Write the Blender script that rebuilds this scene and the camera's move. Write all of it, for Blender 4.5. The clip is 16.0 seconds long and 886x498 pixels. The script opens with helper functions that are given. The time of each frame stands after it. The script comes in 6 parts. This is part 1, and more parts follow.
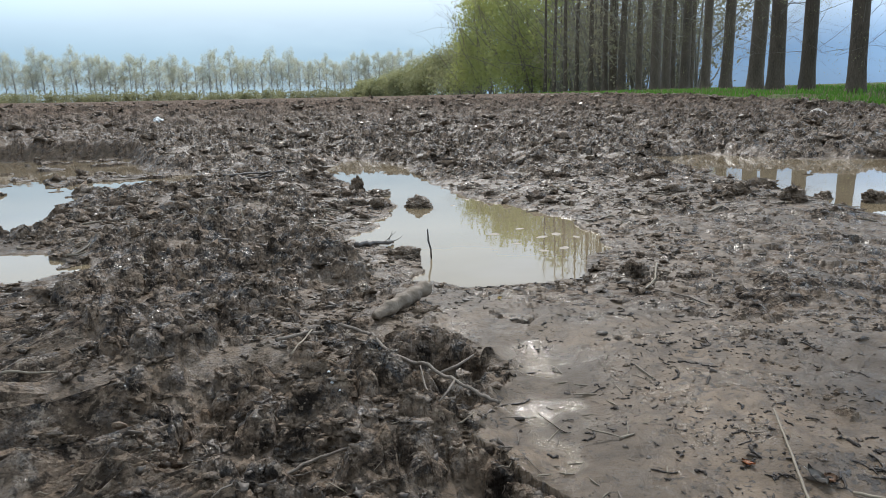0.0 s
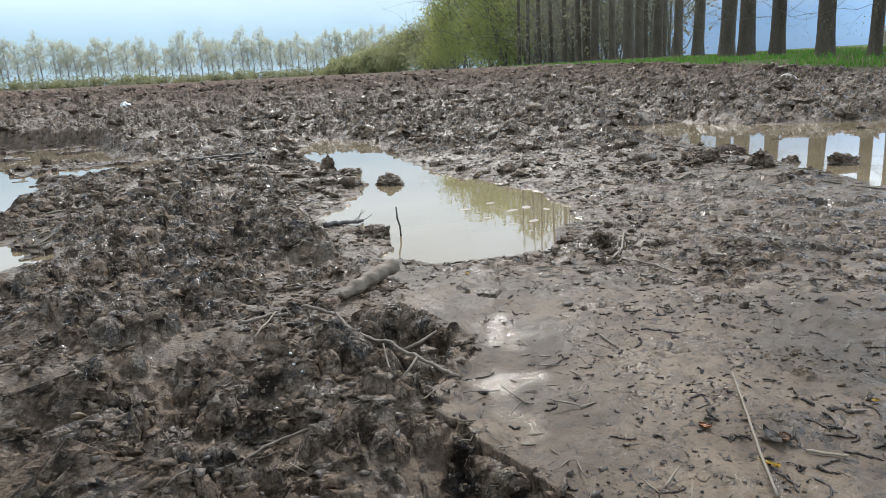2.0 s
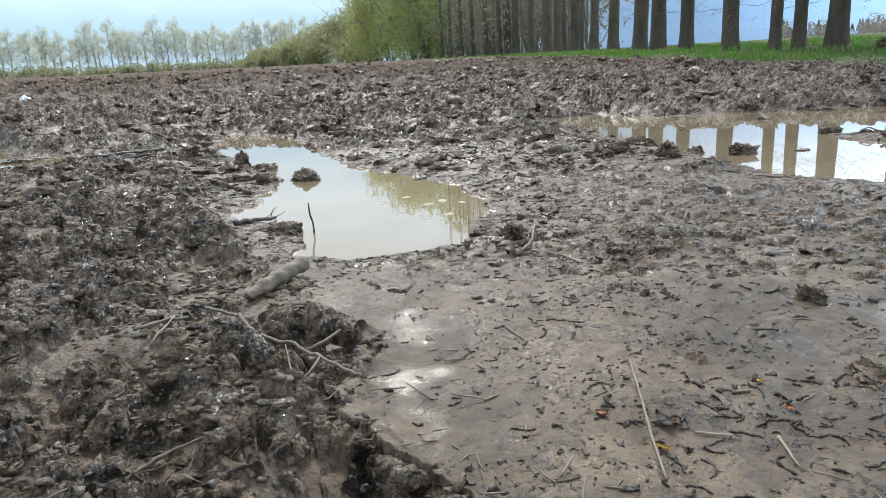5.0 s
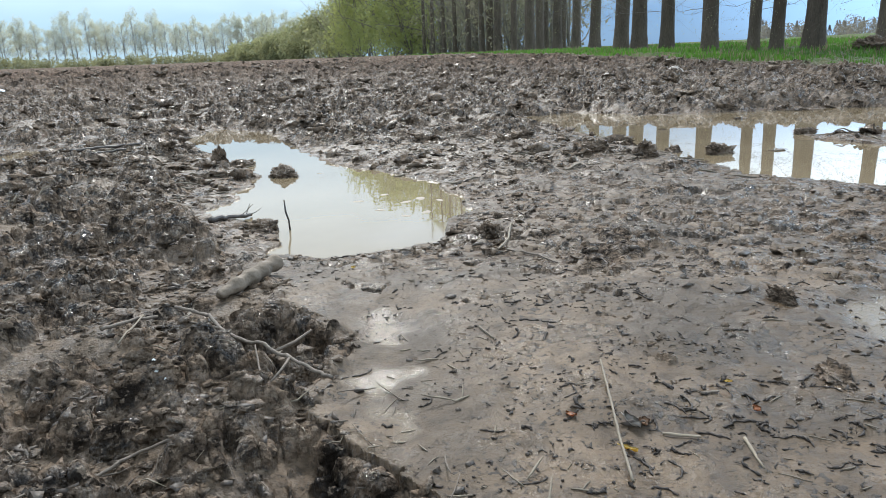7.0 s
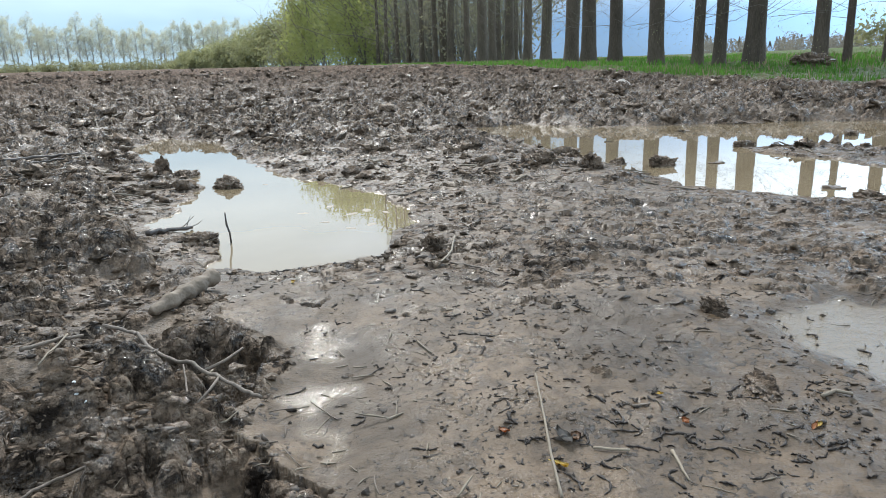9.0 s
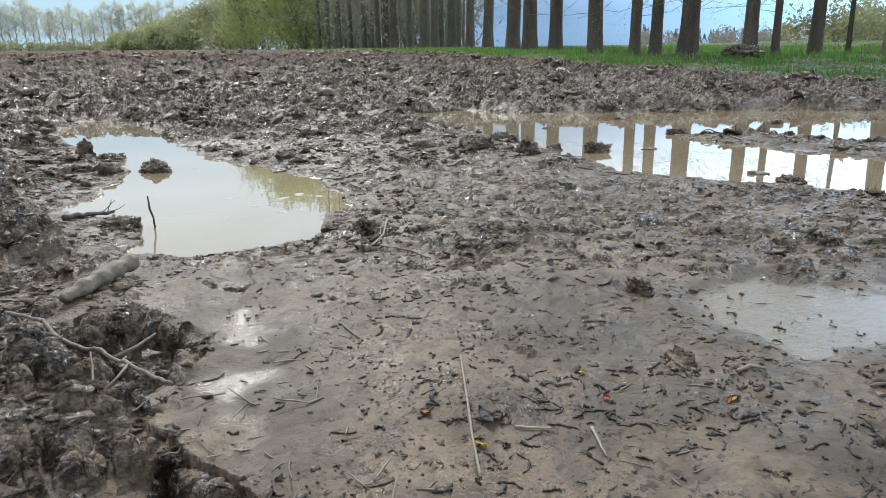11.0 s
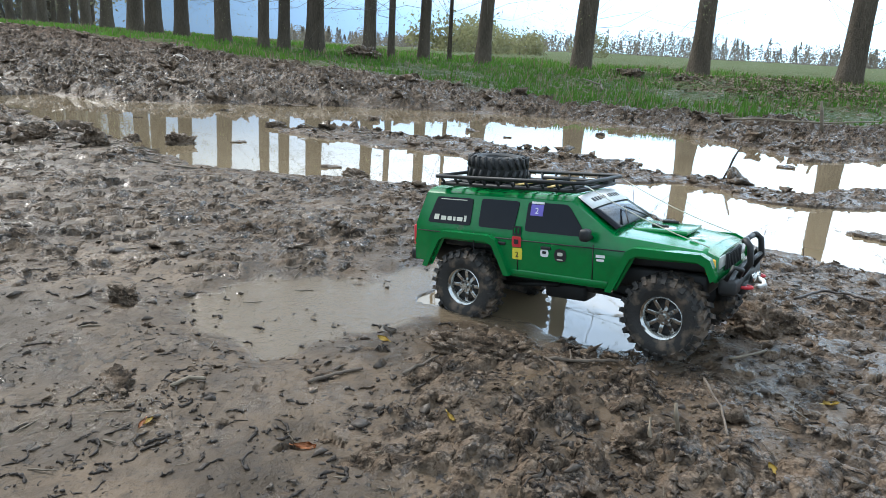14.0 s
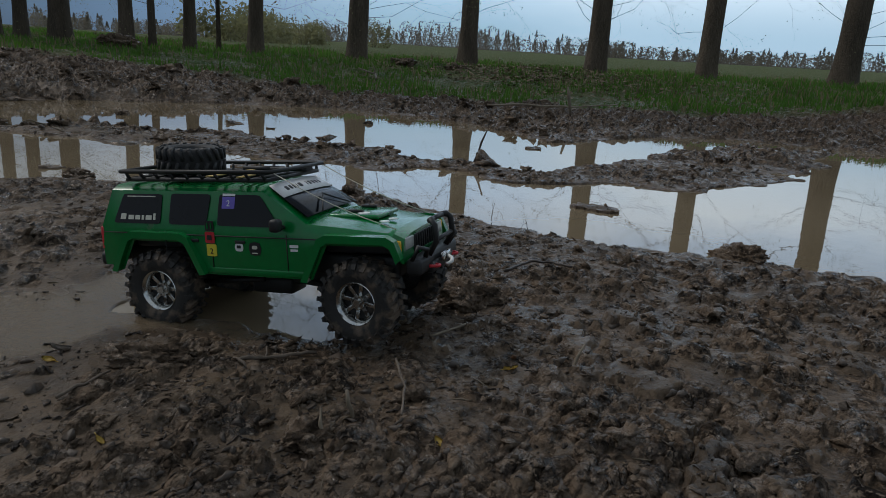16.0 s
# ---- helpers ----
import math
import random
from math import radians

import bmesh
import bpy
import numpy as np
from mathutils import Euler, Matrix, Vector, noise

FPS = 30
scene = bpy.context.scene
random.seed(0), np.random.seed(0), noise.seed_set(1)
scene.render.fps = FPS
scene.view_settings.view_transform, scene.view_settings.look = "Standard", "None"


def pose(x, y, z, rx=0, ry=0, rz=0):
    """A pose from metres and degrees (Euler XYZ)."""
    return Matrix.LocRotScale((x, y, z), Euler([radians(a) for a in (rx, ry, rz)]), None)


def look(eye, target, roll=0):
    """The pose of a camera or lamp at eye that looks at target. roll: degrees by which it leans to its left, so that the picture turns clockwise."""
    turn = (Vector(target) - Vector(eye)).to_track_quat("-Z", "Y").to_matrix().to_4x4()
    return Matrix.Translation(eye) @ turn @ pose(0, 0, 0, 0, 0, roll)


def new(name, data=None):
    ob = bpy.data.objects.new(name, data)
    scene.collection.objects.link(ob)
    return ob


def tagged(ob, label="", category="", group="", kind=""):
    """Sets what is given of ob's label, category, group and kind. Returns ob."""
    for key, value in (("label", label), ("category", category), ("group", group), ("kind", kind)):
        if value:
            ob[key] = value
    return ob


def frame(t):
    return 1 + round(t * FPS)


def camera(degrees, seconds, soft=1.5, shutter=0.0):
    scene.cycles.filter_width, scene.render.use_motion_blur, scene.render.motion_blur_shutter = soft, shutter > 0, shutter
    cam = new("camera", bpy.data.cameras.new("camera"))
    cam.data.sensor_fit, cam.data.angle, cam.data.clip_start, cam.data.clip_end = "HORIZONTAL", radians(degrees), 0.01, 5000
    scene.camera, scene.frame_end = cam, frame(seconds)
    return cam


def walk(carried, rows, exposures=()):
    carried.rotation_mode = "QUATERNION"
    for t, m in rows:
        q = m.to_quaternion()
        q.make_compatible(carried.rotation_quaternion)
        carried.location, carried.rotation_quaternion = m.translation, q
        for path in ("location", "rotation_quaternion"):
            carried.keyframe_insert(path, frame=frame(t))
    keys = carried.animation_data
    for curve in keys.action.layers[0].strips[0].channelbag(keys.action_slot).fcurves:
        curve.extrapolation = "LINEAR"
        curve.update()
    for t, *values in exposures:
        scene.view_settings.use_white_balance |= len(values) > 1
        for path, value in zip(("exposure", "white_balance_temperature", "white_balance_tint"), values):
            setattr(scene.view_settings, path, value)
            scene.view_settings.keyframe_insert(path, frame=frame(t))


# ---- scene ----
cam = camera(65.7, 16.0, soft=0.65)
PATH = [
    (0, (0.006, -0.01, 0.367), (0.015, 1.947, -0.042), -1.4),
    (0.5, (0.014, -0.01, 0.367), (0.06, 1.946, -0.046), -1.1),
    (1, (0.023, -0.008, 0.366), (0.075, 1.942, -0.073), -2.2),
    (1.5, (0.026, -0.006, 0.365), (0.081, 1.94, -0.093), -2.7),
    (2, (0.033, -0.006, 0.364), (0.096, 1.935, -0.113), -3.1),
    (2.5, (0.037, -0.007, 0.364), (0.133, 1.932, -0.116), -3.0),
    (3, (0.036, -0.008, 0.366), (0.142, 1.931, -0.115), -2.9),
    (3.5, (0.044, -0.009, 0.366), (0.205, 1.924, -0.121), -3.2),
    (4, (0.052, -0.006, 0.365), (0.282, 1.917, -0.133), -2.6),
    (6.5, (0.078, 0.001, 0.364), (0.375, 1.911, -0.151), -3.1),
    (7, (0.079, 0.002, 0.367), (0.4, 1.907, -0.153), -2.4),
    (7.5, (0.088, 0.003, 0.368), (0.463, 1.899, -0.147), -1.9),
    (8, (0.096, 0.001, 0.367), (0.509, 1.891, -0.139), -2.1),
    (8.5, (0.102, 0.002, 0.369), (0.553, 1.883, -0.141), -1.6),
    (9, (0.105, 0.004, 0.371), (0.556, 1.888, -0.126), -1.7),
    (11.5, (0.144, 0.01, 0.356), (0.79, 1.825, -0.183), -0.3),
    (12, (0.161, 0.01, 0.359), (0.856, 1.808, -0.174), 0.1),
    (12.5, (0.196, 0.004, 0.362), (1.026, 1.744, -0.169), 0.5),
    (13, (0.249, -0.006, 0.357), (1.27, 1.621, -0.197), 1.3),
    (13.4, (0.304, -0.015, 0.357), (1.486, 1.491, -0.221), 2.6),
    (13.5, (0.324, -0.022, 0.355), (1.56, 1.447, -0.206), 2.8),
    (14, (0.386, -0.048, 0.35), (1.804, 1.259, -0.176), 3.8),
    (14.5, (0.409, -0.072, 0.349), (1.921, 1.133, -0.161), 3.8),
    (15, (0.43, -0.09, 0.351), (2.015, 1.022, -0.15), 3.2),
    (15.5, (0.462, -0.115, 0.351), (2.148, 0.839, -0.149), 3.2),
    (16, (0.489, -0.143, 0.35), (2.232, 0.691, -0.165), 3.7),
]
EXPOSURES = ((0, 0.48, 6250, 10), (3.5, 0.82, 6200, 9), (9.0, 0.82, 6150, 8), (12.5, 0.72, 6150, 8), (14.2, 0.72, 6150, 8), (14.6, 0.45, 6200, 9), (15.0, -0.15, 6350, 10), (15.5, -0.9, 6350, 11), (16.0, -1.2, 6350, 11))
walk(cam, [(t, look(eye, target, roll)) for t, eye, target, roll in PATH], EXPOSURES)


# ---- world, sun, exposure ----
world = bpy.data.worlds.new("overcast_sky")
scene.world = world
world.use_nodes = True
wn, wl = world.node_tree.nodes, world.node_tree.links
wn.clear()
w_out = wn.new("ShaderNodeOutputWorld")
w_bg = wn.new("ShaderNodeBackground")
w_sky = wn.new("ShaderNodeTexSky")
w_sky.sky_type = "NISHITA"
w_sky.sun_disc = False
w_sky.sun_elevation = radians(43)
w_sky.sun_rotation = radians(2)
w_sky.air_density, w_sky.dust_density = 1.0, 2.0
w_co = wn.new("ShaderNodeTexCoord")
w_map = wn.new("ShaderNodeMapping")
w_map.inputs["Scale"].default_value = (1.0, 1.0, 3.2)
w_noise = wn.new("ShaderNodeTexNoise")
w_noise.inputs["Scale"].default_value = 1.7
w_noise.inputs["Detail"].default_value = 5.0
w_noise.inputs["Roughness"].default_value = 0.5
w_ramp = wn.new("ShaderNodeValToRGB")
w_ramp.color_ramp.elements[0].position, w_ramp.color_ramp.elements[0].color = 0.36, (0.0, 0.0, 0.0, 1)
w_ramp.color_ramp.elements[1].position, w_ramp.color_ramp.elements[1].color = 0.58, (1, 1, 1, 1)
w_cloud = wn.new("ShaderNodeMix")
w_cloud.data_type = "RGBA"
w_cloud.inputs["B"].default_value = (9.6, 10.8, 11.8, 1)   # bright thin cloud
w_gain = wn.new("ShaderNodeMix")
w_gain.data_type = "RGBA"
w_gain.blend_type = "ADD"
w_gain.inputs["Factor"].default_value = 1.0
w_gain.inputs["B"].default_value = (2.9, 4.3, 6.0, 1)       # high veil in the blue gaps
wl.new(w_co.outputs["Generated"], w_map.inputs["Vector"])
wl.new(w_map.outputs["Vector"], w_noise.inputs["Vector"])
wl.new(w_noise.outputs["Fac"], w_ramp.inputs["Fac"])
wl.new(w_ramp.outputs["Color"], w_cloud.inputs["Factor"])
wl.new(w_sky.outputs["Color"], w_gain.inputs["A"])
wl.new(w_gain.outputs["Result"], w_cloud.inputs["A"])
w_dot = wn.new("ShaderNodeVectorMath")                      # the cloud is thinner and brighter towards the trees
w_dot.operation = "DOT_PRODUCT"
w_dot.inputs[1].default_value = (0.97, 0.22, 0.1)
w_rng = wn.new("ShaderNodeMapRange")
w_rng.interpolation_type = "SMOOTHSTEP"
for w_key, w_val in (("From Min", 0.62), ("From Max", 1.0), ("To Min", 0.046), ("To Max", 0.15)):
    w_rng.inputs[w_key].default_value = w_val
wl.new(w_co.outputs["Generated"], w_dot.inputs[0])
wl.new(w_dot.outputs["Value"], w_rng.inputs["Value"])
wl.new(w_rng.outputs["Result"], w_bg.inputs["Strength"])
w_sep = wn.new("ShaderNodeSeparateXYZ")                     # low in the sky the cloud is greyer blue
w_low = wn.new("ShaderNodeMapRange")
w_low.interpolation_type = "SMOOTHSTEP"
w_low.inputs["From Min"].default_value, w_low.inputs["From Max"].default_value = 0.05, 0.2
w_tint = wn.new("ShaderNodeMix")
w_tint.data_type = "RGBA"
w_tint.inputs["B"].default_value = (1.75, 1.75, 1.72, 1)
w_mul = wn.new("ShaderNodeMix")
w_mul.data_type = "RGBA"
w_mul.blend_type = "MULTIPLY"
w_mul.inputs["Factor"].default_value = 1.0
w_side = wn.new("ShaderNodeMapRange")                       # a clear blue strip low behind the trees
w_side.interpolation_type = "SMOOTHSTEP"
w_side.inputs["From Min"].default_value, w_side.inputs["From Max"].default_value = 0.86, 0.985
w_dot2 = wn.new("ShaderNodeVectorMath")
w_dot2.operation = "DOT_PRODUCT"
w_dot2.inputs[1].default_value = (0.5, 0.866, 0.0)
wl.new(w_co.outputs["Generated"], w_dot2.inputs[0])
w_blue = wn.new("ShaderNodeMix")
w_blue.data_type = "RGBA"
w_blue.inputs["A"].default_value, w_blue.inputs["B"].default_value = (0.66, 0.84, 0.95, 1), (0.36, 0.52, 0.74, 1)
wl.new(w_dot2.outputs["Value"], w_side.inputs["Value"])
wl.new(w_side.outputs["Result"], w_blue.inputs["Factor"])
wl.new(w_blue.outputs["Result"], w_tint.inputs["A"])
wl.new(w_co.outputs["Generated"], w_sep.inputs[0])
wl.new(w_sep.outputs["Z"], w_low.inputs["Value"])
wl.new(w_low.outputs["Result"], w_tint.inputs["Factor"])
wl.new(w_cloud.outputs["Result"], w_mul.inputs["A"])
wl.new(w_tint.outputs["Result"], w_mul.inputs["B"])
wl.new(w_mul.outputs["Result"], w_bg.inputs["Color"])
wl.new(w_bg.outputs["Background"], w_out.inputs["Surface"])

sun_data = bpy.data.lights.new("sun", "SUN")
sun_data.energy, sun_data.angle, sun_data.color = 2.2, radians(8), (1.0, 0.95, 0.88)
sun = new("sun", sun_data)
sun.matrix_world = look((0.3, 8.0, 7.6), (0, 0, 0))


# ---- materials ----
def mat(name, colour, rough=0.6, metal=0.0, spec=0.5, vary=0.25, grain=40.0, big=4.0, bump=0.0, bump_scale=120.0,
        dirt=None, dirt_amount=0.0, dirt_scale=14.0, coat=0.0, per_object=0.0):
    """A procedural surface: a base colour varied at two scales, with relief and patches of dirt."""
    m = bpy.data.materials.new(name)
    m.use_nodes = True
    n, l = m.node_tree.nodes, m.node_tree.links
    b = n["Principled BSDF"]
    b.inputs["Metallic"].default_value = metal
    b.inputs["Specular IOR Level"].default_value = spec
    b.inputs["Coat Weight"].default_value = coat
    b.inputs["Coat Roughness"].default_value = 0.12
    co = n.new("ShaderNodeTexCoord")
    fine, coarse = n.new("ShaderNodeTexNoise"), n.new("ShaderNodeTexNoise")
    fine.inputs["Scale"].default_value, coarse.inputs["Scale"].default_value = grain, big
    fine.inputs["Detail"].default_value = coarse.inputs["Detail"].default_value = 4
    for t in (fine, coarse):
        l.new(co.outputs["Object"], t.inputs["Vector"])
    add = n.new("ShaderNodeMath")
    add.operation = "ADD"
    l.new(fine.outputs["Fac"], add.inputs[0])
    l.new(coarse.outputs["Fac"], add.inputs[1])
    rng = n.new("ShaderNodeMapRange")
    rng.inputs["From Min"].default_value, rng.inputs["From Max"].default_value = 0.6, 1.4
    rng.inputs["To Min"].default_value, rng.inputs["To Max"].default_value = 1 - vary, 1 + vary
    l.new(add.outputs[0], rng.inputs["Value"])
    val = rng.outputs["Result"]
    if per_object:
        info = n.new("ShaderNodeObjectInfo")
        r2 = n.new("ShaderNodeMapRange")
        r2.inputs["To Min"].default_value, r2.inputs["To Max"].default_value = 1 - per_object, 1 + per_object
        l.new(info.outputs["Random"], r2.inputs["Value"])
        mul = n.new("ShaderNodeMath")
        mul.operation = "MULTIPLY"
        l.new(val, mul.inputs[0])
        l.new(r2.outputs["Result"], mul.inputs[1])
        val = mul.outputs[0]
    vm = n.new("ShaderNodeVectorMath")
    vm.operation = "SCALE"
    vm.inputs[0].default_value = colour
    l.new(val, vm.inputs["Scale"])
    col = vm.outputs["Vector"]
    b.inputs["Roughness"].default_value = rough
    if dirt:
        dn = n.new("ShaderNodeTexNoise")
        dn.inputs["Scale"].default_value, dn.inputs["Detail"].default_value = dirt_scale, 6
        l.new(co.outputs["Object"], dn.inputs["Vector"])
        dr = n.new("ShaderNodeMapRange")
        dr.inputs["From Min"].default_value, dr.inputs["From Max"].default_value = 0.72 - dirt_amount * 0.5, 0.8 - dirt_amount * 0.4
        l.new(dn.outputs["Fac"], dr.inputs["Value"])
        mx = n.new("ShaderNodeMix")
        mx.data_type = "RGBA"
        mx.inputs["B"].default_value = (*dirt, 1)
        l.new(dr.outputs["Result"], mx.inputs["Factor"])
        l.new(col, mx.inputs["A"])
        col = mx.outputs["Result"]
        mr = n.new("ShaderNodeMapRange")
        mr.inputs["To Min"].default_value, mr.inputs["To Max"].default_value = rough, 0.7
        l.new(dr.outputs["Result"], mr.inputs["Value"])
        l.new(mr.outputs["Result"], b.inputs["Roughness"])
    l.new(col, b.inputs["Base Color"])
    if bump:
        bn = n.new("ShaderNodeTexNoise")
        bn.inputs["Scale"].default_value, bn.inputs["Detail"].default_value = bump_scale, 5
        l.new(co.outputs["Object"], bn.inputs["Vector"])
        bp = n.new("ShaderNodeBump")
        bp.inputs["Strength"].default_value = bump
        bp.inputs["Distance"].default_value = 0.6 / bump_scale
        l.new(bn.outputs["Fac"], bp.inputs["Height"])
        l.new(bp.outputs["Normal"], b.inputs["Normal"])
    return m


def mud_ground(name="wet_mud", plain=False):
    """Wet ploughed clay: dark crumbs, paler smooth slicks that shine, sod where the bank begins. plain: clods alone, with no slick."""
    m = bpy.data.materials.new(name)
    m.use_nodes = True
    n, l = m.node_tree.nodes, m.node_tree.links
    b = n["Principled BSDF"]
    co = n.new("ShaderNodeTexCoord")

    def nz(scale, detail=5, rough=0.55):
        t = n.new("ShaderNodeTexNoise")
        t.inputs["Scale"].default_value, t.inputs["Detail"].default_value, t.inputs["Roughness"].default_value = scale, detail, rough
        l.new(co.outputs["Object"], t.inputs["Vector"])
        return t.outputs["Fac"]

    def mix(f, a, bb):
        x = n.new("ShaderNodeMix")
        x.data_type = "RGBA"
        for sock, v in (("Factor", f), ("A", a), ("B", bb)):
            if isinstance(v, tuple):
                x.inputs[sock].default_value = (*v, 1)
            else:
                l.new(v, x.inputs[sock])
        return x.outputs["Result"]

    def fmix(f, a, bb):
        x = n.new("ShaderNodeMix")
        for sock, v in (("Factor", f), ("A", a), ("B", bb)):
            if isinstance(v, float):
                x.inputs[sock].default_value = v
            else:
                l.new(v, x.inputs[sock])
        return x.outputs["Result"]

    def rng(v, a, bb, c, d):
        r = n.new("ShaderNodeMapRange")
        for sock, val in (("From Min", a), ("From Max", bb), ("To Min", c), ("To Max", d)):
            r.inputs[sock].default_value = val
        l.new(v, r.inputs["Value"])
        return r.outputs["Result"]

    def bump(strength, dist, h, before=None):
        p = n.new("ShaderNodeBump")
        p.inputs["Distance"].default_value = dist
        if isinstance(strength, float):
            p.inputs["Strength"].default_value = strength
        else:
            l.new(strength, p.inputs["Strength"])
        l.new(h, p.inputs["Height"])
        if before:
            l.new(before, p.inputs["Normal"])
        return p.outputs["Normal"]

    warp = n.new("ShaderNodeTexNoise")
    warp.inputs["Scale"].default_value, warp.inputs["Detail"].default_value = 26, 3
    l.new(co.outputs["Object"], warp.inputs["Vector"])
    wmul = n.new("ShaderNodeVectorMath")
    wmul.operation = "MULTIPLY_ADD"
    wmul.inputs[1].default_value = (0.012, 0.012, 0.012)
    l.new(warp.outputs["Color"], wmul.inputs[0])
    l.new(co.outputs["Object"], wmul.inputs[2])

    def cells(scale, feature="F1"):
        v = n.new("ShaderNodeTexVoronoi")
        v.feature = feature
        v.inputs["Scale"].default_value = scale
        l.new(wmul.outputs["Vector"], v.inputs["Vector"])
        return v

    c1, c2 = cells(75), cells(210)
    grain = nz(60, 7, 0.68)
    crumb = mix(rng(nz(24, 6, 0.66), 0.4, 0.58, 0, 1), (0.014, 0.0098, 0.007), (0.2, 0.142, 0.098))
    crumb = mix(rng(grain, 0.5, 0.58, 0, 0.8), crumb, (0.02, 0.0145, 0.0105))
    crumb = mix(rng(nz(7, 5, 0.6), 0.52, 0.64, 0, 0.45), crumb, (0.17, 0.125, 0.09))
    crumb = mix(rng(nz(110, 4, 0.6), 0.55, 0.62, 0, 0.75), crumb, (0.27, 0.205, 0.15))
    lumps = n.new("ShaderNodeMath")
    lumps.operation = "MULTIPLY_ADD"
    l.new(rng(c2.outputs["Distance"], 0.0, 0.8, 1.0, 0.0), lumps.inputs[0])
    lumps.inputs[1].default_value = 0.35
    l.new(rng(c1.outputs["Distance"], 0.0, 0.8, 1.0, 0.0), lumps.inputs[2])
    gleam = rng(nz(26, 4), 0.47, 0.6, 0.64, 0.17)
    sheen = rng(nz(26, 4), 0.47, 0.6, 0.06, 0.4)
    if plain:
        crumb = mix(rng(nz(18, 4), 0.42, 0.6, 0.15, 0.7), crumb, (0.19, 0.138, 0.096))
        l.new(crumb, b.inputs["Base Color"])
        l.new(gleam, b.inputs["Roughness"])
        l.new(sheen, b.inputs["Specular IOR Level"])
        nm = bump(0.9, 0.005, lumps.outputs[0], bump(0.8, 0.006, grain))
        l.new(bump(0.8, 0.003, nz(240, 4, 0.6), nm), b.inputs["Normal"])
        return m
    at = n.new("ShaderNodeAttribute")
    at.attribute_name = "soil"
    sep = n.new("ShaderNodeSeparateColor")
    l.new(at.outputs["Color"], sep.inputs["Color"])
    wet, sod, film = sep.outputs["Red"], sep.outputs["Green"], sep.outputs["Blue"]
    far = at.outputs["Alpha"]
    # crumb colour moves to this redder, coarser mottle from 4 to 14 metres
    open_ground = mix(rng(nz(5.5, 7, 0.72), 0.42, 0.6, 0, 1), (0.03, 0.02, 0.0145), (0.23, 0.157, 0.113))
    crumb = mix(rng(far, 0.0, 1.0, 0.0, 0.85), crumb, open_ground)
    slick = mix(rng(nz(4.2, 5, 0.6), 0.38, 0.62, 0, 1), (0.056, 0.038, 0.0225), (0.145, 0.1, 0.062))
    slick = mix(rng(nz(28, 5), 0.48, 0.62, 0, 0.7), slick, (0.05, 0.034, 0.021))
    slick = mix(rng(nz(190, 5), 0.57, 0.64, 0, 0.8), slick, (0.042, 0.03, 0.021))
    patch = rng(nz(7.5, 4), 0.44, 0.6, 0.045, -0.05)
    fl = n.new("ShaderNodeMath")
    fl.operation = "SUBTRACT"
    l.new(nz(105, 3, 0.55), fl.inputs[0])
    l.new(patch, fl.inputs[1])
    specks = rng(fl.outputs[0], 0.625, 0.645, 0, 1)
    slick = mix(specks, slick, (0.04, 0.0305, 0.0235))
    soil = mix(wet, crumb, slick)
    soil = mix(film, soil, (0.14, 0.105, 0.068))
    grassy = mix(rng(nz(7), 0.35, 0.65, 0, 1), (0.05, 0.085, 0.022), (0.12, 0.115, 0.055))
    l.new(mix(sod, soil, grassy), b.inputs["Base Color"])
    shine = rng(nz(9, 4), 0.46, 0.6, 0.52, 0.21)
    rough = fmix(film, fmix(wet, gleam, shine), 0.06)
    l.new(fmix(far, rough, 0.95), b.inputs["Roughness"])
    l.new(fmix(film, fmix(far, fmix(wet, sheen, 0.22), 0.08), 0.38), b.inputs["Specular IOR Level"])
    hush = n.new("ShaderNodeMath")
    hush.operation = "MULTIPLY"
    hush.inputs[1].default_value = 1.3
    l.new(film, hush.inputs[0])
    calm = n.new("ShaderNodeMath")
    calm.operation = "MAXIMUM"
    l.new(wet, calm.inputs[0])
    l.new(hush.outputs[0], calm.inputs[1])
    calm = calm.outputs[0]
    nm = bump(rng(calm, 0.0, 1.0, 0.9, 0.0), 0.005, lumps.outputs[0], bump(rng(calm, 0.0, 1.3, 0.9, 0.35), 0.006, grain))
    nm = bump(rng(film, 0.0, 0.6, 1.0, 0.0), 0.004, specks, nm)
    l.new(bump(rng(calm, 0.0, 1.3, 0.8, 0.12), 0.003, nz(240, 4, 0.6), nm), b.inputs["Normal"])
    return m


